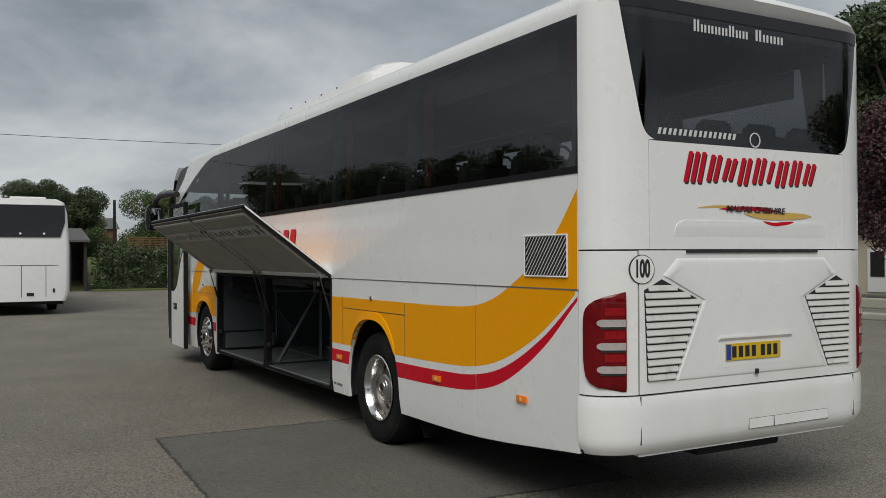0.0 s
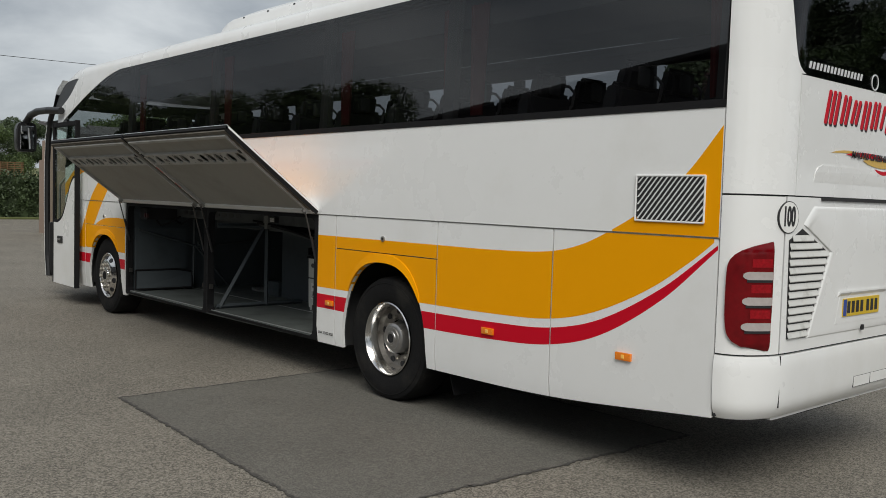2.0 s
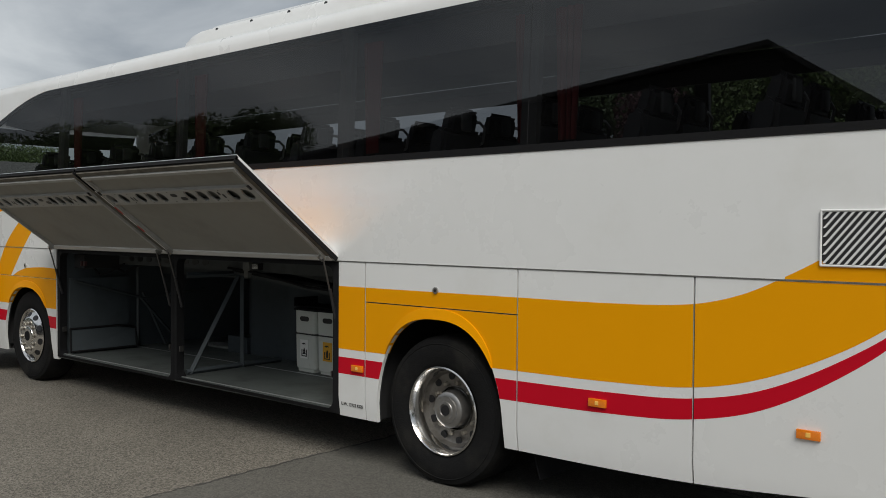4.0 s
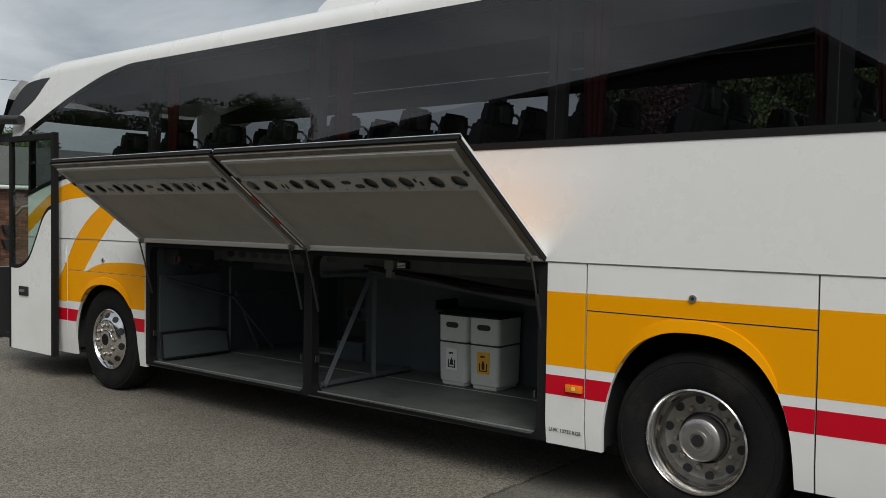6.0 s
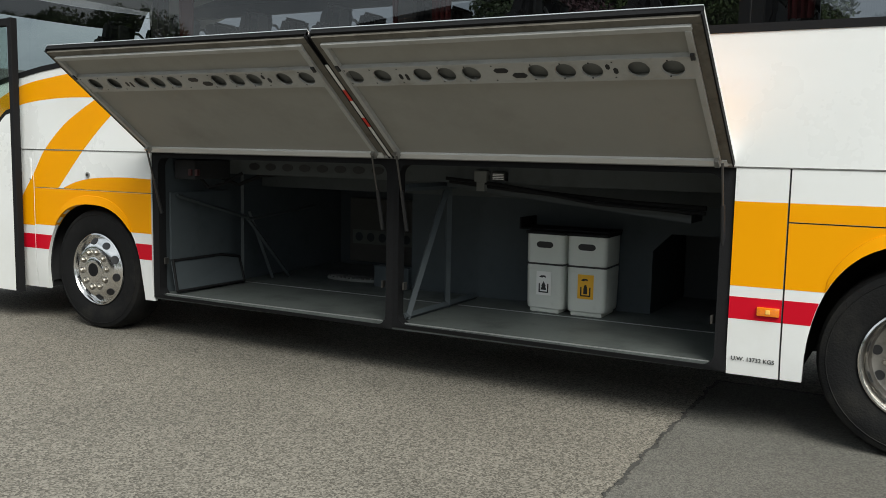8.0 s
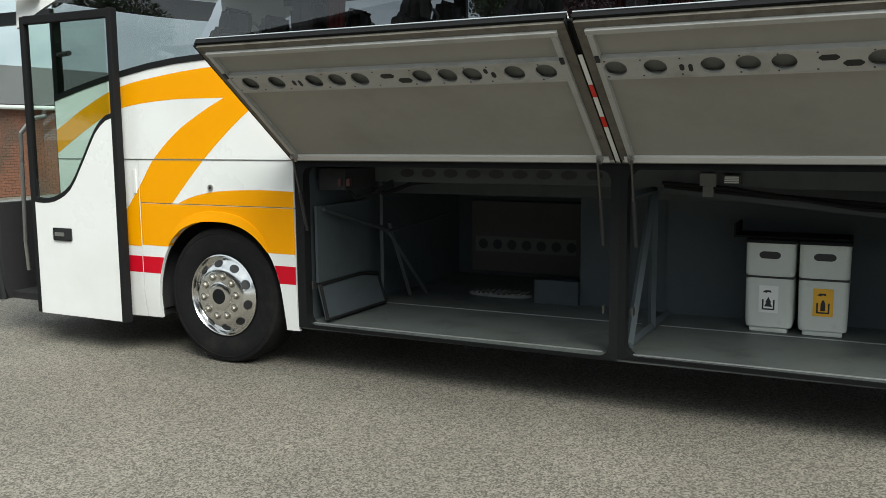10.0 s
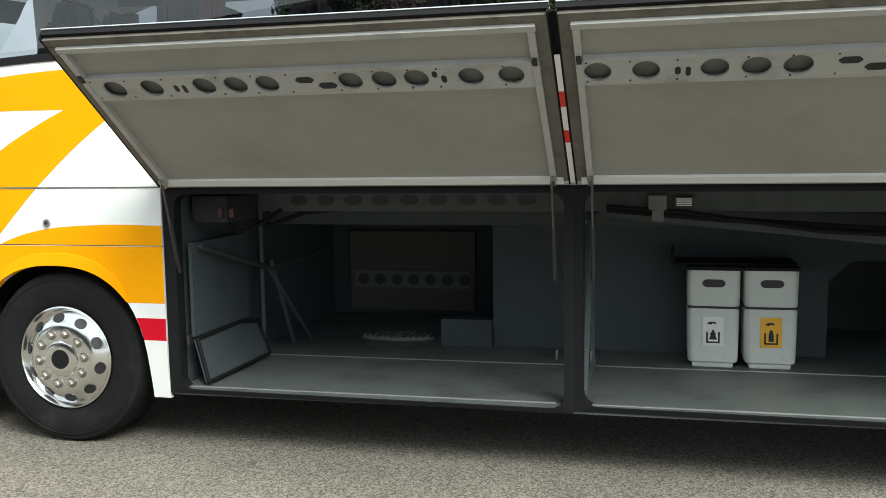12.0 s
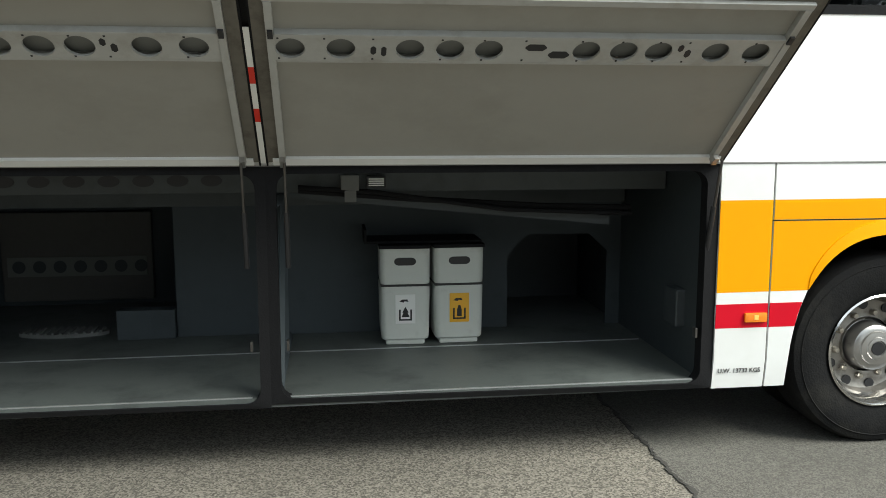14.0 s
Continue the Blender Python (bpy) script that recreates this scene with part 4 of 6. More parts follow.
box(bm, -2.65, -1.3, 0.06, WID - 0.06, 0.40, 0.46)
box(bm, -1.3, -0.28, 0.06, WID - 0.06, 0.50, 0.55)
box(bm, -11.9, -10.0, 0.10, WID - 0.06, 0.30, 0.35)
part("underside", bm, MATT, coach)
bm = bmesh.new()
prism(bm, [(-2.60, 0.10, 0.50), (-2.60, 0.62, 0.50), (-2.53, 0.60, 0.17), (-2.53, 0.14, 0.17)], (0.012, 0, 0))
part("mud_flap", bm, RUBBER, coach, "black rubber mud flap")
bm = bmesh.new()
box(bm, -0.9, -0.25, 1.0, 1.8, 0.36, 0.48, 0.03)
part("exhaust", bm, MATT, coach)

# ---- luggage hold ----
def opening_frame(x0, x1, z0, z1, ox0, ox1, oz0, oz1, r=0.07):
    """A black rubber surround: outer rectangle with a round-cornered opening."""
    bm = bmesh.new()
    inner, outer = [], []
    for cx, cz, a0, ox, oz in ((x1 - r, z1 - r, 0, ox1, oz1), (x0 + r, z1 - r, 90, ox0, oz1), (x0 + r, z0 + r, 180, ox0, oz0), (x1 - r, z0 + r, 270, ox1, oz0)):
        for i in range(7):
            a = radians(a0 + 90 * i / 6)
            inner.append((cx + r * math.cos(a), cz + r * math.sin(a)))
            outer.append((ox, oz))
    n = len(inner)
    rows = []
    for pts, y in ((outer, 0.012), (inner, 0.004), (inner, 0.08)):
        rows.append([bm.verts.new((x, y, z)) for x, z in pts])
    for a, b in zip(rows[:-1], rows[1:]):
        for i in range(n):
            j = (i + 1) % n
            try:
                bm.faces.new((a[i], a[j], b[j], b[i]))
            except ValueError:
                pass
    bmesh.ops.remove_doubles(bm, verts=bm.verts, dist=0.0001)
    return part("locker_surround", bm, RUBBER, coach, "black rubber locker surround")


opening_frame(-6.383, -4.300, 0.386, 1.458, -6.43, -4.236, 0.360, 1.492)
opening_frame(-8.606, -6.478, 0.368, 1.456, -8.678, -6.43, 0.344, 1.492)
FZ = 0.395  # hold floor at the bins; it drops a little towards the front


def fz(x):
    return FZ + 0.0052 * (x + 5.5)


def floor_bar(name, x0, x1, y0, y1, low_z, high_z, material, label):
    pts = [(x0, y0, fz(x0) + low_z), (x1, y0, fz(x1) + low_z), (x1, y0, fz(x1) + high_z), (x0, y0, fz(x0) + high_z)]
    return part(name, prism(bmesh.new(), pts, (0, y1 - y0, 0)), material, coach, label)


floor_bar("hold_floor", -8.66, -4.25, 0.02, WID - 0.05, -0.045, 0.0, HOLDFLOOR, "grey vinyl hold floor")
for x0, x1 in ((-6.34, -4.33), (-8.56, -6.52)):
    floor_bar("floor_strip", x0, x1, 0.028, 0.038, -0.002, 0.005, ALU, "bright metal floor strip")
    floor_bar("floor_strip", x0 - 0.04, x1 + 0.02, 0.865, 0.88, -0.002, 0.003, ALU, "bright metal floor strip")
bm = bmesh.new()
box(bm, -8.66, -4.25, 0.03, WID - 0.05, 1.465, 1.485)
part("hold_ceiling", bm, HOLDTOP, coach)
bm = box(bmesh.new(), -6.438, -5.03, 1.31, 1.33, 0.375, 1.20)
part("hold_back_panel", bm, HOLD, coach, "grey hold back panel")
bm = prism(bmesh.new(), [(-5.03, 1.31, 0.86), (-4.90, 1.31, 0.99), (-4.5, 1.31, 0.99), (-4.38, 1.31, 0.88), (-4.38, 1.31, FZ), (-4.27, 1.31, FZ), (-4.27, 1.31, 1.465), (-5.03, 1.31, 1.465)], (0, 0.02, 0))
part("hold_back_panel", bm, HOLD, coach, "grey hold back panel")
bm = box(bmesh.new(), -7.08, -6.44, 1.34, 1.36, 0.375, 1.20)
part("hold_back_panel", bm, HOLD, coach, "grey hold back panel")
part("hold_step", box(bmesh.new(), -7.43, -7.085, 1.30, 1.40, fz(-7.4) - 0.003, 0.565, 0.006), HOLD, coach, "low grey box in the hold")
# rear end wall in the darkened hold grey, shade put into its colour
part("hold_end_wall", box(bmesh.new(), -4.29, -4.27, 0.06, WID - 0.05, 0.37, 1.465), HOLDSHADE, coach, "end wall of the hold, its shade painted in")
part("hold_end_wall", box(bmesh.new(), -8.66, -8.62, 0.06, WID - 0.05, 0.37, 1.465), HOLD, coach)
part("hold_far_wall", box(bmesh.new(), -8.66, -4.25, WID - 0.08, WID - 0.05, 0.37, 1.465), HOLD, coach)
# tunnel walls get the same darkened grey in place of deep shade
part("hold_partition", box(bmesh.new(), -5.05, -5.03, 1.332, WID - 0.1, FZ, 1.2), HOLDSHADE, coach)
part("hold_partition", box(bmesh.new(), -5.02, -4.30, WID - 0.30, WID - 0.28, FZ, 1.2), HOLDSHADE, coach)
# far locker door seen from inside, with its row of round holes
# lining and rail are darker copies of the near doors', hold shade painted in
fd = part("far_locker_lining", box(bmesh.new(), -8.46, -7.42, WID - 0.14, WID - 0.085, 0.42, 1.06, 0.01), mat("shaded_door_lining", (0.09, 0.087, 0.08), 0.6, vary=0.08, dirt=(0.07, 0.067, 0.06)), coach, "lining of the closed far locker door")
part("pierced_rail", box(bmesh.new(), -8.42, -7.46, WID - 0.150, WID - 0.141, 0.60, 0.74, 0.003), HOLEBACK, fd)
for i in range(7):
    part("round_hole", disc_y(bmesh.new(), (-8.34 + i * 0.14, WID - 0.153, 0.67), 0.045, 0.003, 16), HOLDSHADE, fd)
# beams and sloping channel below the ceiling
for y0, y1, z0 in ((0.55, 0.62, 1.33), (1.22, 1.305, 1.20)):
    part("hold_beam", box(bmesh.new(), -8.6, -4.3, y0, y1, z0, 1.465, 0.004), HOLDTOP, coach)
bm = bmesh.new()
prism(bm, [(-6.35, 0.60, 1.30), (-4.6, 0.60, 1.13), (-4.6, 0.60, 1.18), (-6.35, 0.60, 1.345)], (0, 0.30, 0))
part("cable_channel", bm, HOLDSHADE, coach, "sloping grey channel under the hold ceiling")
part("cable", pipe(bmesh.new(), [(-6.3, 0.56, 1.34), (-5.7, 0.55, 1.29), (-5.0, 0.55, 1.245), (-4.5, 0.55, 1.23)], 0.016), RUBBER, coach, "black cable in the hold")
part("cable", pipe(bmesh.new(), [(-6.3, 0.50, 1.36), (-5.9, 0.52, 1.33), (-5.2, 0.52, 1.23), (-4.5, 0.53, 1.20)], 0.012), RUBBER, coach, "black cable in the hold")
bm = bmesh.new()
box(bm, -6.08, -5.985, 0.50, 0.548, 1.34, 1.42, 0.004)
box(bm, -6.06, -6.0, 0.50, 0.548, 1.28, 1.34)
part("junction_box", bm, HOLEBACK, coach, "pale junction box")
fuse = part("fuse_strip", box(bmesh.new(), -5.945, -5.845, 0.50, 0.548, 1.355, 1.412), INK, coach)
for i in range(4):
    part("fuse_bar", box(bmesh.new(), -5.935, -5.855, 0.494, 0.50, 1.364 + 0.011 * i, 1.370 + 0.011 * i), LABEL, fuse)
# frames of square tube at both sides of the bays
bm = bmesh.new()
for a, b in (((-6.40, 0.155, FZ), (-6.40, 0.69, 1.28)), ((-6.40, 0.73, FZ), (-6.40, 0.73, 1.45)), ((-6.40, 0.12, FZ + 0.02), (-6.40, 1.2, FZ + 0.02)), ((-6.40, 0.12, 1.30), (-6.40, 1.25, 1.30))):
    part("frame_tube", tube(bmesh.new(), a, b, 0.026, seg=4), HOLD, coach, "grey square-tube frame")
bm = bmesh.new()
for a, b in (((-8.50, 0.85, FZ), (-8.50, 0.85, 1.33)), ((-8.52, 0.12, 1.16), (-8.45, 0.85, 0.95)), ((-8.45, 0.85, 0.95), (-8.35, 1.3, FZ)), ((-8.45, 0.85, 0.93), (-8.30, 1.6, 1.02)), ((-8.45, 0.88, 1.0), (-8.42, 1.15, FZ))):
    part("frame_tube", tube(bmesh.new(), a, b, 0.017, seg=4), HOLDSHADE, coach, "grey square-tube frame")
part("side_lining", box(bmesh.new(), -8.575, -8.555, 0.085, 0.77, 0.65, 1.18), HOLD, coach, "grey side lining")
bm = prism(bmesh.new(), [(-8.48, 0.05, 0.40), (-8.46, 0.80, 0.40), (-8.555, 0.84, 0.60), (-8.565, 0.62, 0.635), (-8.565, 0.085, 0.635)], (0.02, 0, 0))
flap = part("side_flap", bm, HOLD, coach, "grey fold-down flap with black edging")
bm = bmesh.new()
pipe(bm, [(-8.46, 0.05, 0.405), (-8.44, 0.80, 0.405), (-8.53, 0.84, 0.605), (-8.54, 0.62, 0.64), (-8.54, 0.085, 0.64), (-8.46, 0.05, 0.405)], 0.011, 6)
part("flap_edging", bm, RUBBER, flap)
bm = bmesh.new()
box(bm, -8.58, -8.36, 0.15, 0.55, 1.29, 1.44, 0.01)
part("control_box", bm, MATT, coach, "dark control box under the hold ceiling")
for x in (-8.40, -8.33):
    bm = bmesh.new()
    box(bm, x - 0.012, x + 0.016, 0.13, 0.16, 1.32, 1.37, 0.004)
    part("relay", bm, mat("dull_red_plastic", (0.05, 0.012, 0.012), 0.5) if x == -8.40 else bpy.data.materials["dull_red_plastic"], coach)
part("cable", pipe(bmesh.new(), [(-8.45, 0.30, 1.30), (-8.40, 0.34, 1.22), (-8.32, 0.42, 1.25), (-8.2, 0.52, 1.34)], 0.012, 6), RUBBER, coach)
part("cable", pipe(bmesh.new(), [(-8.42, 0.5, 1.30), (-8.30, 0.58, 1.24), (-8.1, 0.62, 1.32), (-7.6, 0.64, 1.36), (-7.0, 0.64, 1.35)], 0.014, 6), RUBBER, coach)
for i in range(9):
    part("beam_hole", disc_y(bmesh.new(), (-8.1 + i * 0.17, 0.546, 1.395), 0.030, 0.003, 14, rx=0.055), INK, coach)
part("wall_socket", box(bmesh.new(), -4.34, -4.28, 0.25, 0.42, 0.62, 0.82, 0.01), HOLDSHADE, coach)

# locker doors, hinged at the crease and swung up
V = Vector((0, -0.80, 0.60))  # along the open door, away from the hinge
N = Vector((0, 0.60, 0.80))   # its outer skin faces up and inwards


def locker_door(x0, x1, label):
    """x0 < x1; parts are laid out along x, along the door (v) and across it (w)."""
    d = new("locker_door")
    d.parent = coach
    d["label"] = label
    base = Vector((0, -0.015, 1.500))

    def P(x, v, w):
        q = base + V * v + N * w
        return (x, q.y, q.z)

    def slab(bm, xa, xb, va, vb, wa, wb):
        return prism(bm, [P(xa, va, wa), P(xb, va, wa), P(xb, vb, wa), P(xa, vb, wa)], N * (wb - wa))

    part("skin", slab(bmesh.new(), x0, x1, 0.0, 1.135, 0.028, 0.045), WHITE, d, "white outer skin")
    for a, b, m in ((0.185, 0.645, ORANGE), (0.705, 0.825, RED)):
        part("skin_stripe", slab(bmesh.new(), x0 + 0.002, x1 - 0.002, a, b, 0.0455, 0.048), m, d)
    part("lining", slab(bmesh.new(), x0 + 0.02, x1 - 0.02, 0.02, 0.735, 0.004, 0.027), HATCHIN, d, "plain grey inner lining")
    part("upper_lining", slab(bmesh.new(), x0 + 0.02, x1 - 0.02, 0.875, 1.075, 0.004, 0.027), HATCHIN, d)
    # rail with round holes
    rail = bmesh.new()
    slab(rail, x0 + 0.09, x1 - 0.09, 0.728, 0.738, -0.020, 0.006)
    slab(rail, x0 + 0.09, x1 - 0.09, 0.872, 0.888, -0.026, 0.006)
    part("rail_flange", rail, HATCHRIM, d)
    plate_bm = bmesh.new()
    offs = (0.10, 0.29, 0.553, 0.708, 0.86, 1.248, 1.40, 1.543, 1.78, 1.95)
    holes = [x1 - 2.132 + o for o in offs]
    vm, hr, hw, n = 0.806, 0.055, 0.066, 24

    def edge_verts(x):
        return [plate_bm.verts.new(P(x, vm + 0.067 * math.tan(radians(-45 + 15 * i)), -0.020)) for i in range(7)]

    last = edge_verts(x0 + 0.072)
    for h in holes:
        sq, ci = [], []
        for i in range(n):
            cx, cv = math.cos(2 * math.pi * i / n), math.sin(2 * math.pi * i / n)
            k = 1 / max(abs(cx), abs(cv))
            sq.append((h + cx * k * hw, vm + cv * k * 0.067))
            ci.append((h + cx * hr, vm + cv * hr))
        va = [plate_bm.verts.new(P(x, v, -0.020)) for x, v in sq]
        vb = [plate_bm.verts.new(P(x, v, -0.020)) for x, v in ci]
        vc = [plate_bm.verts.new(P(x, v, -0.008)) for x, v in ci]
        for i in range(n):
            j = (i + 1) % n
            plate_bm.faces.new((va[i], va[j], vb[j], vb[i]))
            plate_bm.faces.new((vb[i], vb[j], vc[j], vc[i]))
        near = [va[(15 - i) % n] for i in range(7)]
        for i in range(6):
            plate_bm.faces.new((last[i], last[i + 1], near[i + 1], near[i]))
        last = [va[(21 + i) % n] for i in range(7)]
    end = edge_verts(x1 - 0.089)
    for i in range(6):
        plate_bm.faces.new((last[i], last[i + 1], end[i + 1], end[i]))
    part("hole_rail", plate_bm, HATCHRIM, d, "pale metal rail pierced by round holes")
    part("rail_backing", slab(bmesh.new(), x0 + 0.03, x1 - 0.03, 0.74, 0.87, 0.016, 0.026), HOLEBACK, d)
    for o, v, w, hgt in ((0.413, 0.80, 0.022, 0.03), (0.453, 0.795, 0.02, 0.035), (1.043, 0.825, 0.085, 0.024), (1.14, 0.785, 0.085, 0.026), (1.628, 0.83, 0.022, 0.026), (1.664, 0.80, 0.024, 0.03)):
        x = x1 - 2.132 + o
        hgt *= 1.5
        c = min(w, hgt) * 0.4
        pts = [(x - w / 2 + c, v - hgt / 2), (x + w / 2 - c, v - hgt / 2), (x + w / 2, v - hgt / 2 + c), (x + w / 2, v + hgt / 2 - c), (x + w / 2 - c, v + hgt / 2), (x - w / 2 + c, v + hgt / 2), (x - w / 2, v + hgt / 2 - c), (x - w / 2, v - hgt / 2 + c)]
        part("slot", prism(bmesh.new(), [P(px, pv, -0.0215) for px, pv in pts], N * 0.003), INK, d)
    for o in (0.02, 0.19, 0.37, 0.63, 0.79, 0.95, 1.17, 1.33, 1.48, 1.60, 1.87):
        x = x0 + 0.08 + o * (x1 - x0) / 2.15
        for v in (0.752, 0.862):
            part("rivet", slab(bmesh.new(), x - 0.004, x + 0.004, v - 0.004, v + 0.004, -0.0215, -0.018), INK, d)
    # frame channels
    fr = bmesh.new()
    slab(fr, x0 + 0.03, x1 - 0.03, 0.015, 0.062, -0.012, 0.02)
    part("hinge_channel", fr, UPVC, d, "bright hinge channel")
    fr = bmesh.new()
    slab(fr, x0 + 0.055, x1 - 0.055, 1.050, 1.078, -0.022, 0.026)
    part("outer_channel", fr, HATCHRIM, d)
    part("edge_band", slab(bmesh.new(), x0 + 0.008, x1 - 0.008, 1.079, 1.120, -0.004, 0.026), EDGEBAND, d, "dusty rubber edge band")
    for xa, xb, ya, yb in ((x0 + 0.060, x0 + 0.088, x0 + 0.008, x0 + 0.059), (x1 - 0.088, x1 - 0.060, x1 - 0.059, x1 - 0.008)):
        part("side_channel", slab(bmesh.new(), xa, xb, 0.05, 1.049, -0.024, 0.02), HATCHRIM, d)
        part("edge_band", slab(bmesh.new(), ya, yb, 0.03, 1.078, -0.005, 0.02), EDGEBAND, d, "dusty rubber edge band")
    for xa, xb, va, vb, wb in ((x0, x0 + 0.007, 0.0, 1.135, 0.028), (x1 - 0.007, x1, 0.0, 1.135, 0.028), (x0, x1, 1.1205, 1.138, 0.040)):
        part("door_seal", slab(bmesh.new(), xa, xb, va, vb, 0.012 if va > 1 else -0.006, wb), RUBBER, d, "black rubber edge seal")
    part("edge_strip", slab(bmesh.new(), x0, x1, 1.1355, 1.1425, 0.0405, 0.0465), ALU, d, "bright outer edge")
    for x in (x0 + 0.075, x1 - 0.075):
        part("latch", slab(bmesh.new(), x - 0.010, x + 0.010, 0.87, 0.91, -0.034, -0.018), INK, d)
        lug = bmesh.new()
        slab(lug, x - 0.012, x + 0.012, 0.05, 0.10, -0.05, -0.01)
        part("strut_bracket", lug, DULL, d)
    return d


locker_door(-6.418, -4.242, "raised locker door with grey lining and pierced rail")
locker_door(-8.676, -6.444, "raised locker door with grey lining and pierced rail")
for i, (a, b, m) in enumerate(((0.02, 0.33, LABEL), (0.33, 0.42, REDTAPE), (0.42, 0.58, LABEL), (0.58, 0.68, REDTAPE), (0.68, 0.90, LABEL))):
    p, q = Vector((0, -0.015, 1.5)) + V * a - N * 0.005, Vector((0, -0.015, 1.5)) + V * b - N * 0.005
    bm = prism(bmesh.new(), [(-6.4425, p.y, p.z), (-6.4195, p.y, p.z), (-6.4195, q.y, q.z), (-6.4425, q.y, q.z)], N * 0.003)
    part("reflective_tape", bm, m, coach, "red and white reflective tape")
p, q = Vector((0, -0.015, 1.5)), Vector((0, -0.015, 1.5)) + V * 1.12
part("gap_seal", prism(bmesh.new(), [(-6.443, p.y, p.z), (-6.419, p.y, p.z), (-6.419, q.y, q.z), (-6.443, q.y, q.z)], N * 0.012), RUBBER, coach).location = N * 0.012
# gas struts and hinges
for x in (-4.285, -6.335, -6.525, -8.60):
    top = Vector((x, -0.015, 1.5)) + V * 0.085 - N * 0.045
    bm = tube(bmesh.new(), (x, 0.03, 1.02), (x, (0.03 + top.y) / 2, (1.02 + top.z) / 2 + 0.02), 0.013)
    s = part("gas_strut", bm, INK, coach, "black gas strut")
    part("strut_rod", tube(bmesh.new(), (x, (0.03 + top.y) / 2, (1.02 + top.z) / 2), tuple(top), 0.007), NUT, s)
for x in (-6.345, -6.515, -4.325, -8.555):
    part("latch_plate", box(bmesh.new(), x - 0.006, x + 0.006, 0.01, 0.05, 0.62, 0.67, 0.002), NUT, coach, "metal latch plate")

# ---- inside the saloon ----
part("deck", box(bmesh.new(), -11.0, -0.3, 0.05, WID - 0.05, 1.50, 1.54), LINING, coach)
part("ceiling_lining", box(bmesh.new(), -10.6, -0.3, 0.10, WID - 0.10, 3.16, 3.19), LINING, coach)
for y0, y1 in ((0.13, 0.55), (WID - 0.55, WID - 0.13)):
    bm = prism(bmesh.new(), [(-10.2, y0, 2.93), (-10.2, y1, 2.86), (-10.2, y1, 2.98), (-10.2, y0, 3.15)] if y0 < 1 else [(-10.2, y1, 2.93), (-10.2, y0, 2.86), (-10.2, y0, 2.98), (-10.2, y1, 3.15)], (9.6, 0, 0))
    part("luggage_rack", bm, LINING, coach, "grey overhead luggage rack")
# far side: wall, panes and pillars
bm = columns(bmesh.new(), arc_xs(-11.9, -0.236), low, const(2.215), lambda z: WID - yside(z) - 0.03, 0.03)
part("far_side_panel", bm, WHITE, coach)
for a, b in panes:
    bm = sheet(bmesh.new(), spans(b, a, 0.3), const(2.22), wtop, lambda z: WID - yside(z) - 0.006)
    part("window_pane", bm, TINT, coach, "dark tinted window")
for x in (-0.285, -2.545, -4.205, -6.36, -8.595, -10.4):
    bm = columns(bmesh.new(), [x - 0.06, x + 0.06], const(2.215), const(min(3.212, wtop(x))), lambda z: WID - yside(z) - 0.06, 0.05)
    part("window_pillar", bm, BLACK, coach)
bm = columns(bmesh.new(), spans(-11.35, -8.93, 0.15), wtop, const(3.216), lambda z: WID - yside(z) - 0.03, 0.03)
part("far_front_pillar", bm, WHITE, coach)


def coach_seat():
    s = new("seat")
    s.parent = coach
    bm = bmesh.new()
    pts = [(-0.02, 1.95), (0.10, 1.93), (0.20, 2.32), (0.20, 2.42), (0.16, 2.45), (0.10, 2.44), (0.06, 2.38)]
    prism(bm, [(x, -0.215, z) for x, z in pts], (0, 0.43, 0))
    bmesh.ops.bevel(bm, geom=bm.edges[:], offset=0.028, segments=2, affect="EDGES")
    part("backrest", bm, SEAT, s, smooth=True)
    bm = bmesh.new()
    pts = [(0.08, 2.38), (0.19, 2.38), (0.225, 2.54), (0.205, 2.585), (0.15, 2.585), (0.115, 2.53)]
    prism(bm, [(x, -0.15, z) for x, z in pts], (0, 0.30, 0))
    bmesh.ops.bevel(bm, geom=bm.edges[:], offset=0.03, segments=2, affect="EDGES")
    part("headrest", bm, SEAT, s, smooth=True)
    bm = box(bmesh.new(), -0.45, 0.06, -0.21, 0.21, 1.86, 1.98, 0.03)
    part("cushion", bm, SEAT, s, smooth=True)
    bm = box(bmesh.new(), 0.205, 0.235, -0.055, 0.055, 2.42, 2.55, 0.02)
    part("headrest_insert", bm, SEATGREY, s, "pale grey headrest insert", smooth=True)
    bm = box(bmesh.new(), 0.14, 0.20, -0.13, 0.13, 2.05, 2.30, 0.02)
    part("back_pocket", bm, SEATGREY, s, smooth=True)
    part("pedestal", box(bmesh.new(), -0.35, 0.0, -0.16, 0.16, 1.54, 1.87), LINING, s)
    bm = pipe(bmesh.new(), [(0.16, 0.20, 2.34), (0.18, 0.235, 2.36), (0.20, 0.235, 2.46), (0.19, 0.19, 2.50), (0.18, 0.13, 2.50)], 0.011, 6)
    part("grab_handle", bm, DULL, s)
    return s


first_seat = coach_seat()
placed = False
for row in range(13):
    x = -0.52 - row * 0.755
    for y in ((0.36, 0.82, 1.73, 2.19) if row else (0.36, 0.82, 1.275, 1.73, 2.19)):
        if row == 6 and y > 1.5:
            continue
        if not placed:
            first_seat.location = (x, y, 0.06)
            placed = True
        else:
            copy_thing(first_seat, Matrix.Translation((x, y, 0.06 if row < 1 else 0.0)))
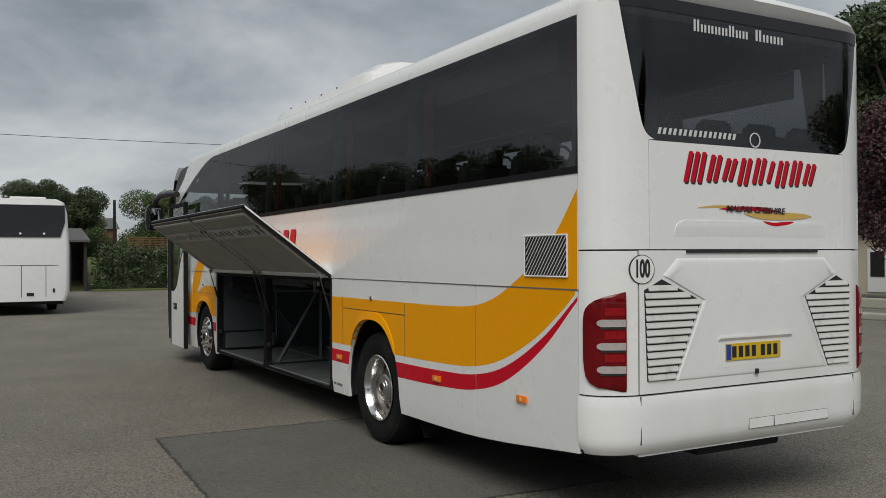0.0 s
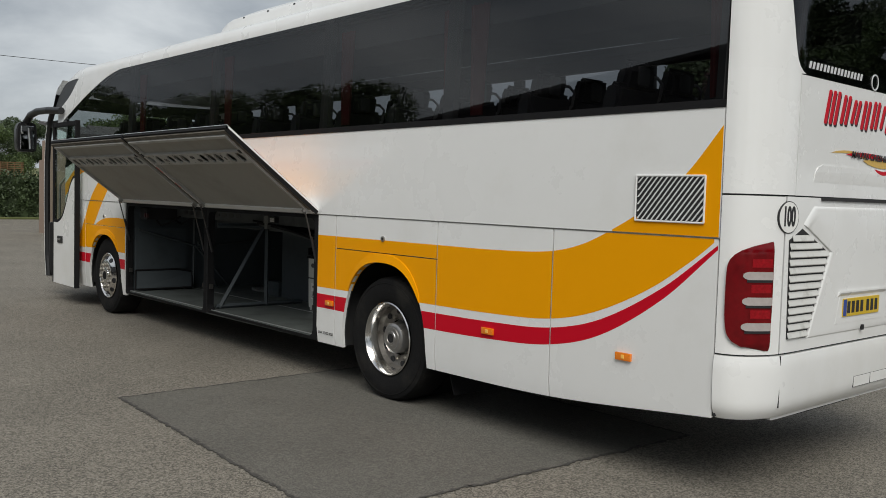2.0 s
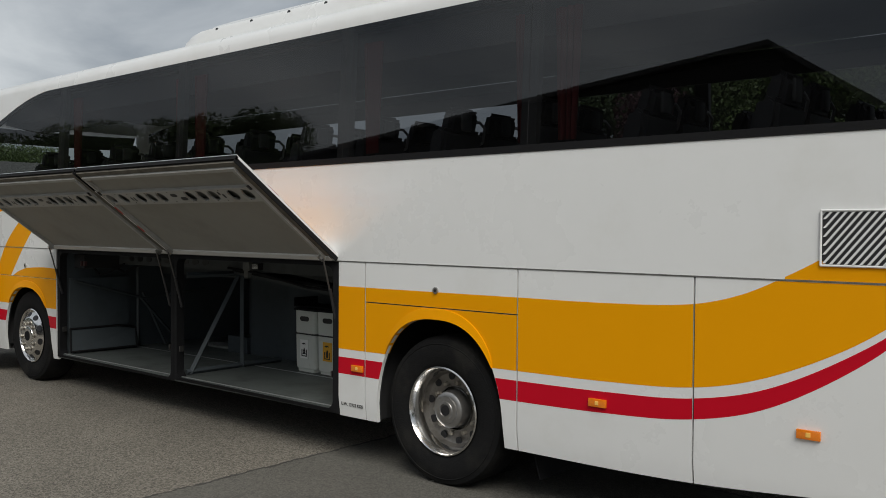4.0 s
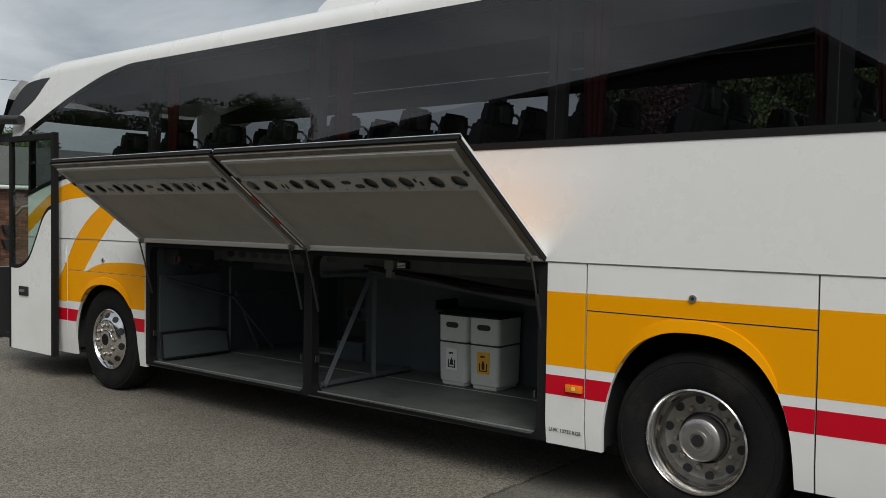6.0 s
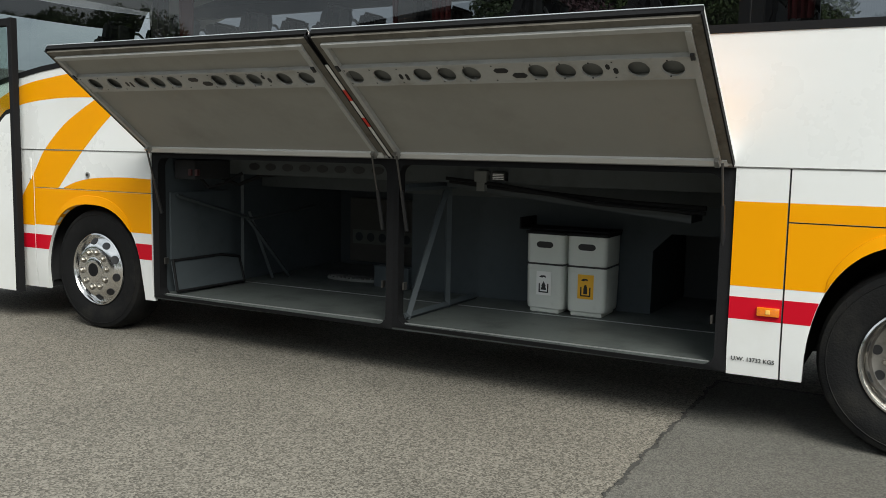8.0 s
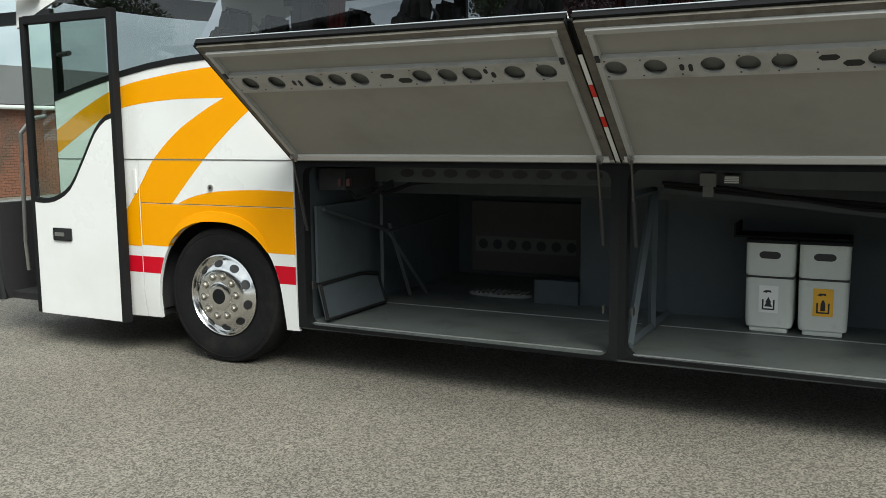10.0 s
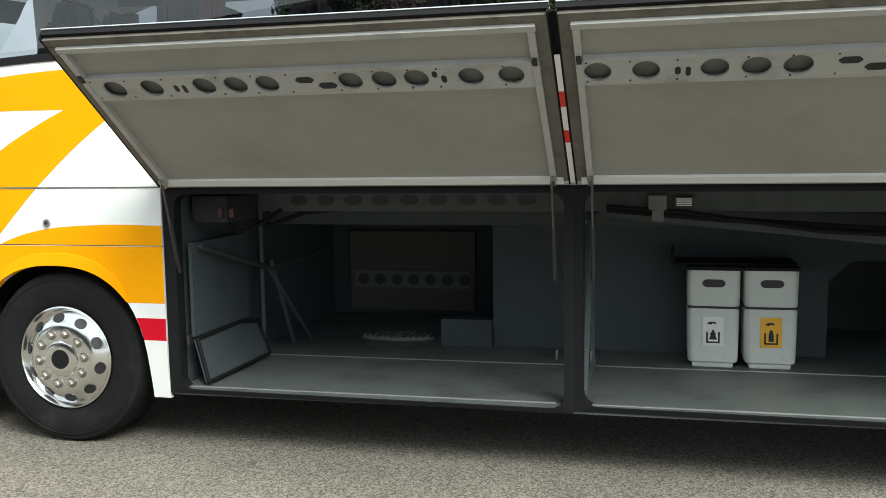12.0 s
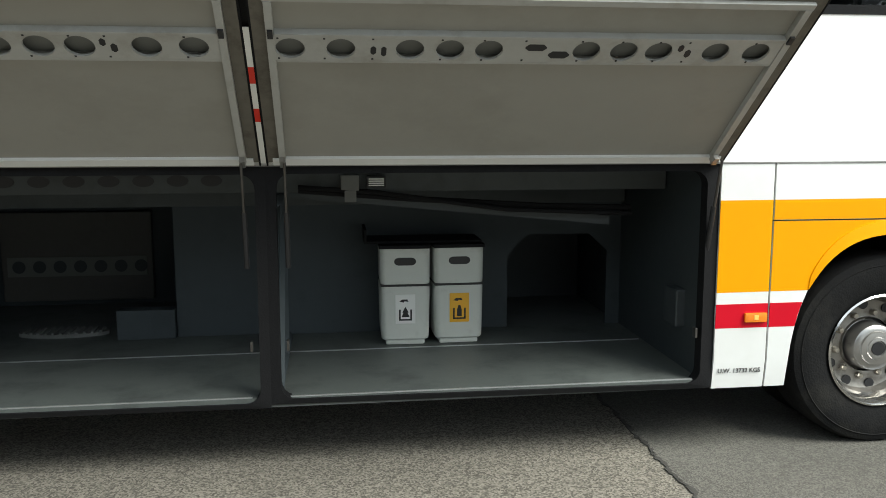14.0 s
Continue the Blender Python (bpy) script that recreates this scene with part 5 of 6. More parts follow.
# curtains gathered by the pillars
for x in (-0.42, -2.40, -4.06, -6.22, -8.45, -2.70, -6.52):
    bm = bmesh.new()
    k = 12
    top = [(x + 0.20 * i / k, 0.085 + 0.02 * math.sin(i * 1.9), 3.08) for i in range(k + 1)]
    low_pts = [(x + 0.03 + 0.13 * i / k, 0.075 + 0.015 * math.sin(i * 1.9), 2.28) for i in range(k + 1)]
    a = [bm.verts.new(p) for p in top]
    b = [bm.verts.new(p) for p in low_pts]
    for i in range(k):
        bm.faces.new((a[i], a[i + 1], b[i + 1], b[i]))
    bmesh.ops.solidify(bm, geom=bm.faces[:], thickness=0.006)
    part("curtain", bm, CURTAIN, coach, "gathered red window curtain", smooth=True)
for y, sgn in ((0.42, 1), (WID - 0.42, -1)):
    bm = bmesh.new()
    k = 12
    a = [bm.verts.new((-0.12 + 0.02 * math.sin(i * 1.9), y + sgn * 0.25 * i / k, 3.15)) for i in range(k + 1)]
    b = [bm.verts.new((-0.12 + 0.02 * math.sin(i * 1.9), y + sgn * (0.02 + 0.10 * i / k), 2.45)) for i in range(k + 1)]
    for i in range(k):
        bm.faces.new((a[i], a[i + 1], b[i + 1], b[i]))
    bmesh.ops.solidify(bm, geom=bm.faces[:], thickness=0.006)
    part("curtain", bm, CURTAIN, coach, "gathered red window curtain", smooth=True)

# ---- front end ----
xf = curve((0.28, -11.78), (0.6, -11.84), (1.5, -11.88), (2.2, -11.86), (2.67, -11.74), (2.89, -11.56), (3.06, -11.45), (3.15, -11.34), (3.22, -11.15))


def front_shell(z0, z1, nz):
    bm = bmesh.new()
    rows = []
    for z in spans(z0, z1, (z1 - z0) / nz):
        row = []
        for i in range(15):
            u = i / 14
            y = 0.02 + (WID - 0.04) * u
            row.append(bm.verts.new((xf(z) - 0.24 * (1 - abs(2 * u - 1) ** 2.6), y, z)))
        rows.append(row)
    for p, q in zip(rows[:-1], rows[1:]):
        for i in range(14):
            bm.faces.new((p[i], p[i + 1], q[i + 1], q[i]))
    bmesh.ops.solidify(bm, geom=bm.faces[:], thickness=0.012)
    return bm


part("front_panel", front_shell(0.28, 1.12, 4), WHITE, coach, smooth=True)
part("windscreen", front_shell(1.125, 2.86, 8), CLEAR, coach, "large curved windscreen", smooth=True)
part("front_cap", front_shell(2.865, 3.05, 3), BLACK, coach, "black band over the windscreen", smooth=True)
part("front_brow", front_shell(3.052, 3.235, 4), WHITE, coach, "white brow of the roof", smooth=True)
bm = bmesh.new()
pipe(bm, [(xf(z) + 0.02, 0.025, z) for z in (0.30, 0.6, 1.0, 1.5, 2.0, 2.4, 2.68, 2.80)], 0.042, 8)
part("corner_post", bm, BLACK, coach, smooth=True)
bm = bmesh.new()
pipe(bm, [(xf(z) - 0.012, 0.0, z) for z in (0.30, 0.6, 1.0, 1.5, 2.0, 2.4, 2.60)], 0.012, 8)
part("corner_trim", bm, WHITE, coach, smooth=True)
bm = bmesh.new()
box(bm, -11.9, -10.97, 0.02, 0.06, 2.56, 2.66)
box(bm, -10.98, -10.93, 0.02, 0.08, 0.30, 2.60)
part("door_frame", bm, BLACK, coach)
bm = bmesh.new()
box(bm, -11.85, -10.95, 0.10, 0.95, 0.32, 0.36)
box(bm, -11.80, -10.95, 0.45, 0.95, 0.36, 0.66)
box(bm, -11.75, -10.95, 0.75, 0.95, 0.66, 0.98)
box(bm, -10.95, -10.90, 0.08, 2.4, 0.36, 1.95)
box(bm, -11.80, -11.74, 0.03, WID - 0.1, 0.30, 1.12)
part("entry_steps", bm, MATT, coach, "dark entry steps")
bm = bmesh.new()
box(bm, -11.85, -11.35, 0.95, 2.45, 0.9, 1.55, 0.05)
part("dashboard", bm, MATT, coach)
bm = pipe(bmesh.new(), [(-11.55, 0.13, 0.55), (-11.53, 0.10, 0.8), (-11.50, 0.10, 1.7), (-11.42, 0.16, 1.82), (-11.3, 0.20, 1.84)], 0.017)
part("handrail", bm, DULL, coach, "grey entry handrail")
# the entry door, swung out and back along the side
door = new("entry_door")
door.parent = coach
door["label"] = "white entry door with curved glass, swung open"
DY = -0.11
glow = curve((-11.14, 1.18), (-11.0, 1.17), (-10.85, 1.20), (-10.7, 1.29), (-10.55, 1.50), (-10.4, 1.72), (-10.27, 1.82))
bm = columns(bmesh.new(), spans(-11.13, -10.23, 0.06), const(0.265), lambda x: glow(x) - 0.02, DY, 0.04)
part("door_panel", bm, WHITE, door, smooth=True)
bm = columns(bmesh.new(), spans(-11.13, -10.23, 0.06), lambda x: glow(x) - 0.018, lambda x: glow(x) + 0.018, DY - 0.002, 0.04)
part("glass_seal", bm, RUBBER, door)
bm = columns(bmesh.new(), spans(-11.10, -10.27, 0.06), lambda x: glow(x) + 0.018, const(2.54), DY + 0.012, 0.006)
part("door_glass", bm, CLEAR, door, "greenish door glass")
bm = bmesh.new()
box(bm, -10.235, -10.185, DY - 0.004, DY + 0.06, 0.255, 2.60, 0.008)
box(bm, -11.16, -11.115, DY - 0.004, DY + 0.05, 0.265, 2.59, 0.008)
box(bm, -11.12, -10.23, DY - 0.004, DY + 0.05, 2.53, 2.595, 0.008)
part("door_edge", bm, RUBBER, door, "black rubber door edge")
handle = part("door_handle", box(bmesh.new(), -10.92, -10.72, DY - 0.006, DY, 0.86, 0.96, 0.012), INK, door, "black recessed door handle")
part("handle_lever", box(bmesh.new(), -10.90, -10.80, DY - 0.016, DY - 0.004, 0.895, 0.925, 0.004), DULL, handle)
bm = pipe(bmesh.new(), [(-10.9, 0.02, 0.5), (-10.7, DY + 0.06, 0.5)], 0.02)
pipe(bm, [(-10.9, 0.02, 2.3), (-10.7, DY + 0.06, 2.3)], 0.02)
part("door_arm", bm, MATT, door)
part("panel_handle", box(bmesh.new(), -10.155, -10.125, -0.007, 0.0, 1.24, 1.42, 0.004), WHITE, coach)
# rear-view mirror on its curved arm
mir = new("wing_mirror")
mir.parent = coach
mir["label"] = "black wing mirror hanging from a curved arm"
bm = pipe(bmesh.new(), [(-11.05, -0.03, 2.78), (-11.4, -0.10, 2.80), (-11.8, -0.14, 2.80), (-12.1, -0.15, 2.76), (-12.28, -0.15, 2.68), (-12.36, -0.15, 2.55)], 0.052, 12)
bmesh.ops.create_uvsphere(bm, u_segments=10, v_segments=8, radius=0.055, matrix=Matrix.Translation((-12.3, -0.15, 2.67)))
part("mirror_arm", bm, BLACK, mir, smooth=True)
bm = bmesh.new()
prism(bm, [(-12.42, -0.28, 2.20), (-12.42, -0.02, 2.20), (-12.44, 0.0, 2.30), (-12.44, 0.0, 2.58), (-12.42, -0.04, 2.66), (-12.42, -0.26, 2.66), (-12.44, -0.30, 2.56), (-12.44, -0.30, 2.30)], (0.16, 0, 0))
bmesh.ops.bevel(bm, geom=bm.edges[:], offset=0.02, segments=2, affect="EDGES")
part("mirror_housing", bm, BLACK, mir, smooth=True)
part("mirror_face", box(bmesh.new(), -12.268, -12.255, -0.25, -0.05, 2.24, 2.60, 0.004), MIRROR, mir)

# ---- bins in the hold ----
def storage_bin(label):
    b = thing("recycling_bin", label, "bin", group="recycling bins in the hold")
    w, dep = 0.148, 0.17
    bm = bmesh.new()
    rings = []
    for z, k, kd in ((0.03, 0.90, 0.92), (0.036, 0.935, 0.95), (0.055, 0.955, 0.965), (0.32, 0.985, 0.99), (0.33, 0.975, 0.985), (0.335, 0.955, 0.97), (0.345, 0.955, 0.97), (0.35, 0.975, 0.985), (0.36, 0.985, 0.99), (0.545, 1.0, 1.0), (0.55, 0.97, 0.97)):
        ring = []
        for sx, sy in ((-1, -1), (1, -1), (1, 1), (-1, 1)):
            r = 0.038
            cx, cy = sx * (w * k - r), sy * (dep * kd - r)
            a0 = {(-1, -1): 180, (1, -1): 270, (1, 1): 0, (-1, 1): 90}[(sx, sy)]
            for i in range(5):
                a = radians(a0 + 90 * i / 4)
                ring.append(bm.verts.new((cx + r * math.cos(a), cy + r * math.sin(a), z)))
        rings.append(ring)
    for p, q in zip(rings[:-1], rings[1:]):
        for i in range(20):
            bm.faces.new((p[i], p[(i + 1) % 20], q[(i + 1) % 20], q[i]))
    bm.faces.new(rings[0][::-1]), bm.faces.new(rings[-1])
    part("body", bm, BIN, b, smooth=True)
    part("foot", box(bmesh.new(), -0.115, 0.115, -0.150, 0.150, 0.0, 0.045, 0.012), BIN, b, smooth=True)
    bm = bmesh.new()
    pts = [(0.062 * math.copysign(1, math.cos(t)) * 0.55 + 0.030 * math.cos(t), -dep - 0.0015, 0.475 + 0.022 * math.sin(t)) for t in [2 * math.pi * (i + 0.5) / 24 for i in range(24)]]
    part("rim_groove", box(bmesh.new(), -w * 0.968, w * 0.968, -dep * 0.984, dep * 0.984, 0.334, 0.347), INK, b)
    part("hand_slot", prism(bm, pts, (0, 0.003, 0)), INK, b)
    bm = box(bmesh.new(), -w - 0.004, w + 0.004, -dep - 0.004, dep + 0.006, 0.545, 0.566, 0.007)
    part("lid", bm, RUBBER, b, "black lid")
    return b


for i, (x, m) in enumerate(((-5.708, LABEL), (-5.397, YLABEL))):
    b = storage_bin("pale grey plastic recycling bin with %s sticker" % ("white" if i == 0 else "yellow"))
    b.location = (x, 0.925 + 0.17, fz(x))
    b.scale = (1, 1, 1.05)
    b.rotation_euler = (0, 0, radians(-1 if i == 0 else 1.5))
    dep = 0.1690
    st = part("sticker", box(bmesh.new(), -0.058, 0.058, -dep - 0.003, -dep, 0.125, 0.29), m, b, ("white" if i == 0 else "yellow") + " recycling sticker")
    bm = bmesh.new()
    box(bm, -0.038, -0.028, -dep - 0.0045, -dep, 0.142, 0.205)
    box(bm, 0.028, 0.038, -dep - 0.0045, -dep, 0.142, 0.205)
    box(bm, -0.038, 0.038, -dep - 0.0045, -dep, 0.142, 0.151)
    part("box_symbol", bm, INK, st)
    if i == 0:
        bm = prism(bmesh.new(), [(-0.024, -dep - 0.0045, 0.162), (0.024, -dep - 0.0045, 0.162), (0.012, -dep - 0.0045, 0.186), (0.018, -dep - 0.0045, 0.188), (0, -dep - 0.0045, 0.222), (-0.018, -dep - 0.0045, 0.188), (-0.012, -dep - 0.0045, 0.186)], (0, 0.004, 0))
    else:
        bm = prism(bmesh.new(), [(-0.014, -dep - 0.0045, 0.158), (0.014, -dep - 0.0045, 0.158), (0.014, -dep - 0.0045, 0.195), (0.006, -dep - 0.0045, 0.222), (-0.006, -dep - 0.0045, 0.222), (-0.014, -dep - 0.0045, 0.195)], (0, 0.004, 0))
    part("waste_symbol", bm, INK, st)
    part("throw_symbol", prism(bmesh.new(), [(-0.036, -dep - 0.0045, 0.25), (-0.02, -dep - 0.0045, 0.262), (0.012, -dep - 0.0045, 0.262), (0.018, -dep - 0.0045, 0.248), (-0.005, -dep - 0.0045, 0.252), (-0.01, -dep - 0.0045, 0.245)], (0, 0.004, 0)), INK, st)
# black tray that lies across both bins
tray_top = FZ + 0.5955
bm = box(bmesh.new(), -5.93, -5.25, 0.99, 1.28, tray_top, tray_top + 0.014, 0.003)
box(bm, -5.945, -5.93, 0.99, 1.28, tray_top, tray_top + 0.085, 0.003)
tagged(link_mesh("bin_tray", bm, RUBBER), "flat black plastic tray lying across the two bins", "tray")
# round ribbed tray lying in the hold
tray = thing("ribbed_tray", "pale round ribbed tray lying on the hold floor", "tray")
bm = bmesh.new()
n = 36
pts = [(-7.79 + 0.27 * math.cos(2 * math.pi * i / n), 1.50 + 0.10 * math.sin(2 * math.pi * i / n), fz(-7.79)) for i in range(n)]
prism(bm, pts, (0, 0, 0.022))
part("base", bm, HOLEBACK, tray)
for i in range(11):
    x = -7.79 + (i - 5) * 0.045
    h = 0.09 * (1 - ((i - 5) * 0.045 / 0.27) ** 2) ** 0.5
    part("rib", box(bmesh.new(), x - 0.008, x + 0.008, 1.50 - h, 1.50 + h, fz(x) + 0.02, fz(x) + 0.034), HOLEBACK, tray)

# ---- surroundings ----
def leaf_cloud(name, clumps, count, size, material, seed):
    """Many small bent leaf sprays scattered through a set of clumps (x, y, z, radius)."""
    rng = np.random.default_rng(seed)
    w = np.array([c[3] ** 2 for c in clumps])
    which = rng.choice(len(clumps), count, p=w / w.sum())
    cl = np.array(clumps)[which]
    d = rng.normal(size=(count, 3))
    d /= np.linalg.norm(d, axis=1)[:, None]
    r = cl[:, 3] * (0.45 + 0.6 * rng.random(count) ** 0.6)
    p = cl[:, :3] + d * r[:, None] * np.array([1, 1, 0.8])
    a = rng.normal(size=(count, 3))
    a /= np.linalg.norm(a, axis=1)[:, None]
    b = np.cross(a, d + 0.4 * rng.normal(size=(count, 3)))
    b /= np.linalg.norm(b, axis=1)[:, None]
    s = (size * (0.6 + 0.8 * rng.random(count)))[:, None]
    v = np.stack([p - a * s, p + b * s * 0.55, p + a * s, p - b * s * 0.55], axis=1).reshape(-1, 3)
    f = np.arange(count * 4).reshape(-1, 4)
    me = bpy.data.meshes.new(name)
    me.from_pydata(v.tolist(), [], f.tolist())
    me.materials.append(material)
    return new(name, me)


def tree(label, height, spread, seed, material, leaves=5000, size=0.28, bush=0.25):
    rng = random.Random(seed)
    t = thing("tree", label, "tree", group="trees round the yard")
    bm = bmesh.new()
    top = Vector((rng.uniform(-0.3, 0.3), rng.uniform(-0.3, 0.3), height * 0.8))
    tube(bm, (0, 0, -0.2), top * 0.5, height * 0.03, height * 0.02, 10)
    tube(bm, top * 0.5, top, height * 0.02, height * 0.006, 8)
    clumps = []
    for i in range(13):
        a = rng.uniform(0, 2 * math.pi)
        h = rng.uniform(bush, 0.82) * height
        reach = spread * rng.uniform(0.35, 1.0) * (1 - 0.55 * max(0, h / height - 0.45))
        end = Vector((math.cos(a) * reach, math.sin(a) * reach, h + 0.12 * height))
        start = top * (h / (height * 0.8) * 0.7)
        tube(bm, start, end, height * 0.011, height * 0.003, 6)
        clumps.append((end.x, end.y, end.z, spread * rng.uniform(0.26, 0.46)))
        clumps.append((end.x * 0.6, end.y * 0.6, end.z + rng.uniform(-0.05, 0.1) * height, spread * rng.uniform(0.2, 0.42)))
    clumps.append((top.x, top.y, height * 0.9, spread * 0.34))
    part("trunk", bm, BARK, t, smooth=True)
    crown = leaf_cloud("crown", clumps, leaves, size, material, seed)
    crown.parent = t
    return t


oak = tree("broad green deciduous tree in full leaf", 8.0, 4.0, 3, LEAF, 52000, 0.085)
oak.location = (-66, -2.0, -0.4)
oak.scale = (0.66, 0.66, 0.66)
ash = tree("tall dark green deciduous tree", 10.0, 3.6, 8, LEAF_DARK, 52000, 0.09)
ash.location = (-58, 3.6, -0.4)
ash.scale = (0.64, 0.64, 0.64)


def plant(src, x, y, s, turn, z=0.0):
    return copy_thing(src, Matrix.Translation((x, y, z)) @ Matrix.Rotation(turn, 4, "Z") @ Matrix.Diagonal((s / src.scale[0],) * 3 + (1,)))


for src, x, y, s, turn in ((ash, -52, 1.0, 0.60, 1.0), (oak, -60, -6, 0.64, 2.0), (oak, -64, 11.0, 0.78, 0.7), (ash, -70, 16, 0.65, 2.6), (oak, -66, 21, 0.8, 4.0), (oak, -75, 6.0, 0.7, 1.2), (oak, -40, 12.5, 0.62, 1.7), (oak, -48, -16, 1.0, 3.3),):
    c = plant(src, x, y, s, turn)
# behind the camera: the trees that the windows mirror
for src, x, y, s, turn in ((oak, -37, -21, 1.15, 0.3), (oak, -47, -22, 1.1, 2.8), (ash, -52, -22, 0.9, 4.4), (ash, -4, -30, 0.9, 0.9), (oak, 3, -28, 0.9, 3.6), (ash, 10, -26, 1.0, 2.2), (oak, 18, -22, 1.1, 4.9),
                          (oak, 24, 40, 1.25, 2.2), (ash, 26, -14, 1.0, 0.5), (oak, 30, -4, 1.1, 1.1), (oak, 34, 8, 1.0, 3.0), (ash, 30, 18, 1.0, 2.0)):
    plant(src, x, y, s, turn)
# beyond the far side of the coach
for src, x, y, s, turn in ((ash, -20, 46, 1.3, 2.2), (oak, -12, 40, 1.3, 4.0), (ash, -2, 38, 1.0, 1.3), (oak, 6, 36, 1.0, 3.2), (ash, 14, 32, 1.0, 5.0), (ash, -18.5, 31.5, 1.15, 0.4), (oak, -15.5, 36.0, 1.2, 1.9)):
    plant(src, x, y, s, turn)
beech = tree("dark purple-leaved tree beside the cream building", 6.5, 3.0, 21, LEAF_PURPLE, 26000, 0.075, 0.1)
beech.location = (-14.2, 25.6, 0)

# low grass bank and hedge at the end of the yard
bm = bmesh.new()
prism(bm, [(-45.6, -30, -0.05), (-45.6, 60, -0.05), (-52, 60, 1.6), (-52, -30, 1.6)], (0, 0, -0.3))
prism(bm, [(-52, -30, 1.6), (-52, 60, 1.6), (-120, 60, 4.0), (-120, -30, 4.0)], (0, 0, -0.3))
tagged(link_mesh("grass_bank", bm, GRASS), "rough grass bank rising behind the hedge", "grass bank", kind="structure")
hedge = thing("hedge", "clipped dark green hedge along the yard edge", "hedge")
rng = np.random.default_rng(5)
cl = [(-45.2 + random.uniform(-0.25, 0.25), y + random.uniform(-0.2, 0.2), z + random.uniform(-0.1, 0.1), 0.62) for y in spans(3.6, 26, 0.7) for z in (0.35, 0.95, 1.55, 1.95)]
ob = leaf_cloud("foliage", cl, 45000, 0.075, LEAF_DARK, 11)
ob.parent = hedge
part("hedge_core", box(bmesh.new(), -45.5, -44.95, 3.4, 26, -0.1, 2.0), LEAF_DARK, hedge)
bm = bmesh.new()
box(bm, -44.55, -43.9, 3.0, 27, -0.05, 0.10, 0.05)
tagged(link_mesh("grass_verge", bm, GRASS), "narrow grass verge below the hedge", "verge", kind="structure")
fence = thing("netting_fence", "faded orange plastic netting fence", "fence")
for i, y in enumerate(spans(5.3, 9.5, 0.35)):
    part("post", box(bmesh.new(), -47.02, -46.98, y - 0.02, y + 0.02, 0.3, 2.85), RUST, fence)
for z in spans(2.25, 2.85, 0.1):
    part("rail", box(bmesh.new(), -47.01, -46.99, 5.2, 9.6, z - 0.022, z + 0.022), RUST, fence)
pole = thing("utility_pole", "brown wooden utility pole beyond the hedge", "pole")
part("mast", tube(bmesh.new(), (-58, 6.2, 0), (-58, 6.2, 5.6), 0.13, 0.09), TIMBER, pole)
bm = bmesh.new()
wire = [(-40, -34 + 64 * i / 24, 8.2 - 0.9 * (1 - (2 * i / 24 - 1) ** 2)) for i in range(25)]
pipe(bm, wire, 0.013, 5)
tagged(link_mesh("overhead_wire", bm, INK), "thin black overhead wire", "wire")
far_house = thing("far_house", "small far house with brown roof behind trees", "house")
part("wall", box(bmesh.new(), -118, -110, 10.5, 14.5, 2, 5.4), BRICK, far_house)
part("roof", prism(bmesh.new(), [(-118.3, 10.2, 5.3), (-109.7, 10.2, 5.3), (-114, 10.2, 6.8)], (0, 4.6, 0)), SLATE, far_house)

# dark timber shed beside the hedge
shed = thing("timber_shed", "low dark timber shed with an open front", "shed")
for y in (1.2, 2.0, 2.75):
    part("post", box(bmesh.new(), -45.1, -44.95, y - 0.07, y + 0.07, 0, 2.6), TIMBER, shed)
part("roof", prism(bmesh.new(), [(-44.7, 0.9, 2.55), (-44.7, 2.95, 2.55), (-48.2, 2.95, 3.25), (-48.2, 0.9, 3.25)], (0, 0, 0.12)), SLATE, shed)
part("back_wall", box(bmesh.new(), -48, -47.9, 1.0, 2.9, 0, 3.0), TIMBER, shed)
for y in (1.0, 2.82):
    part("side_wall", box(bmesh.new(), -48, -45.2, y, y + 0.06, 0, 2.7), TIMBER, shed)

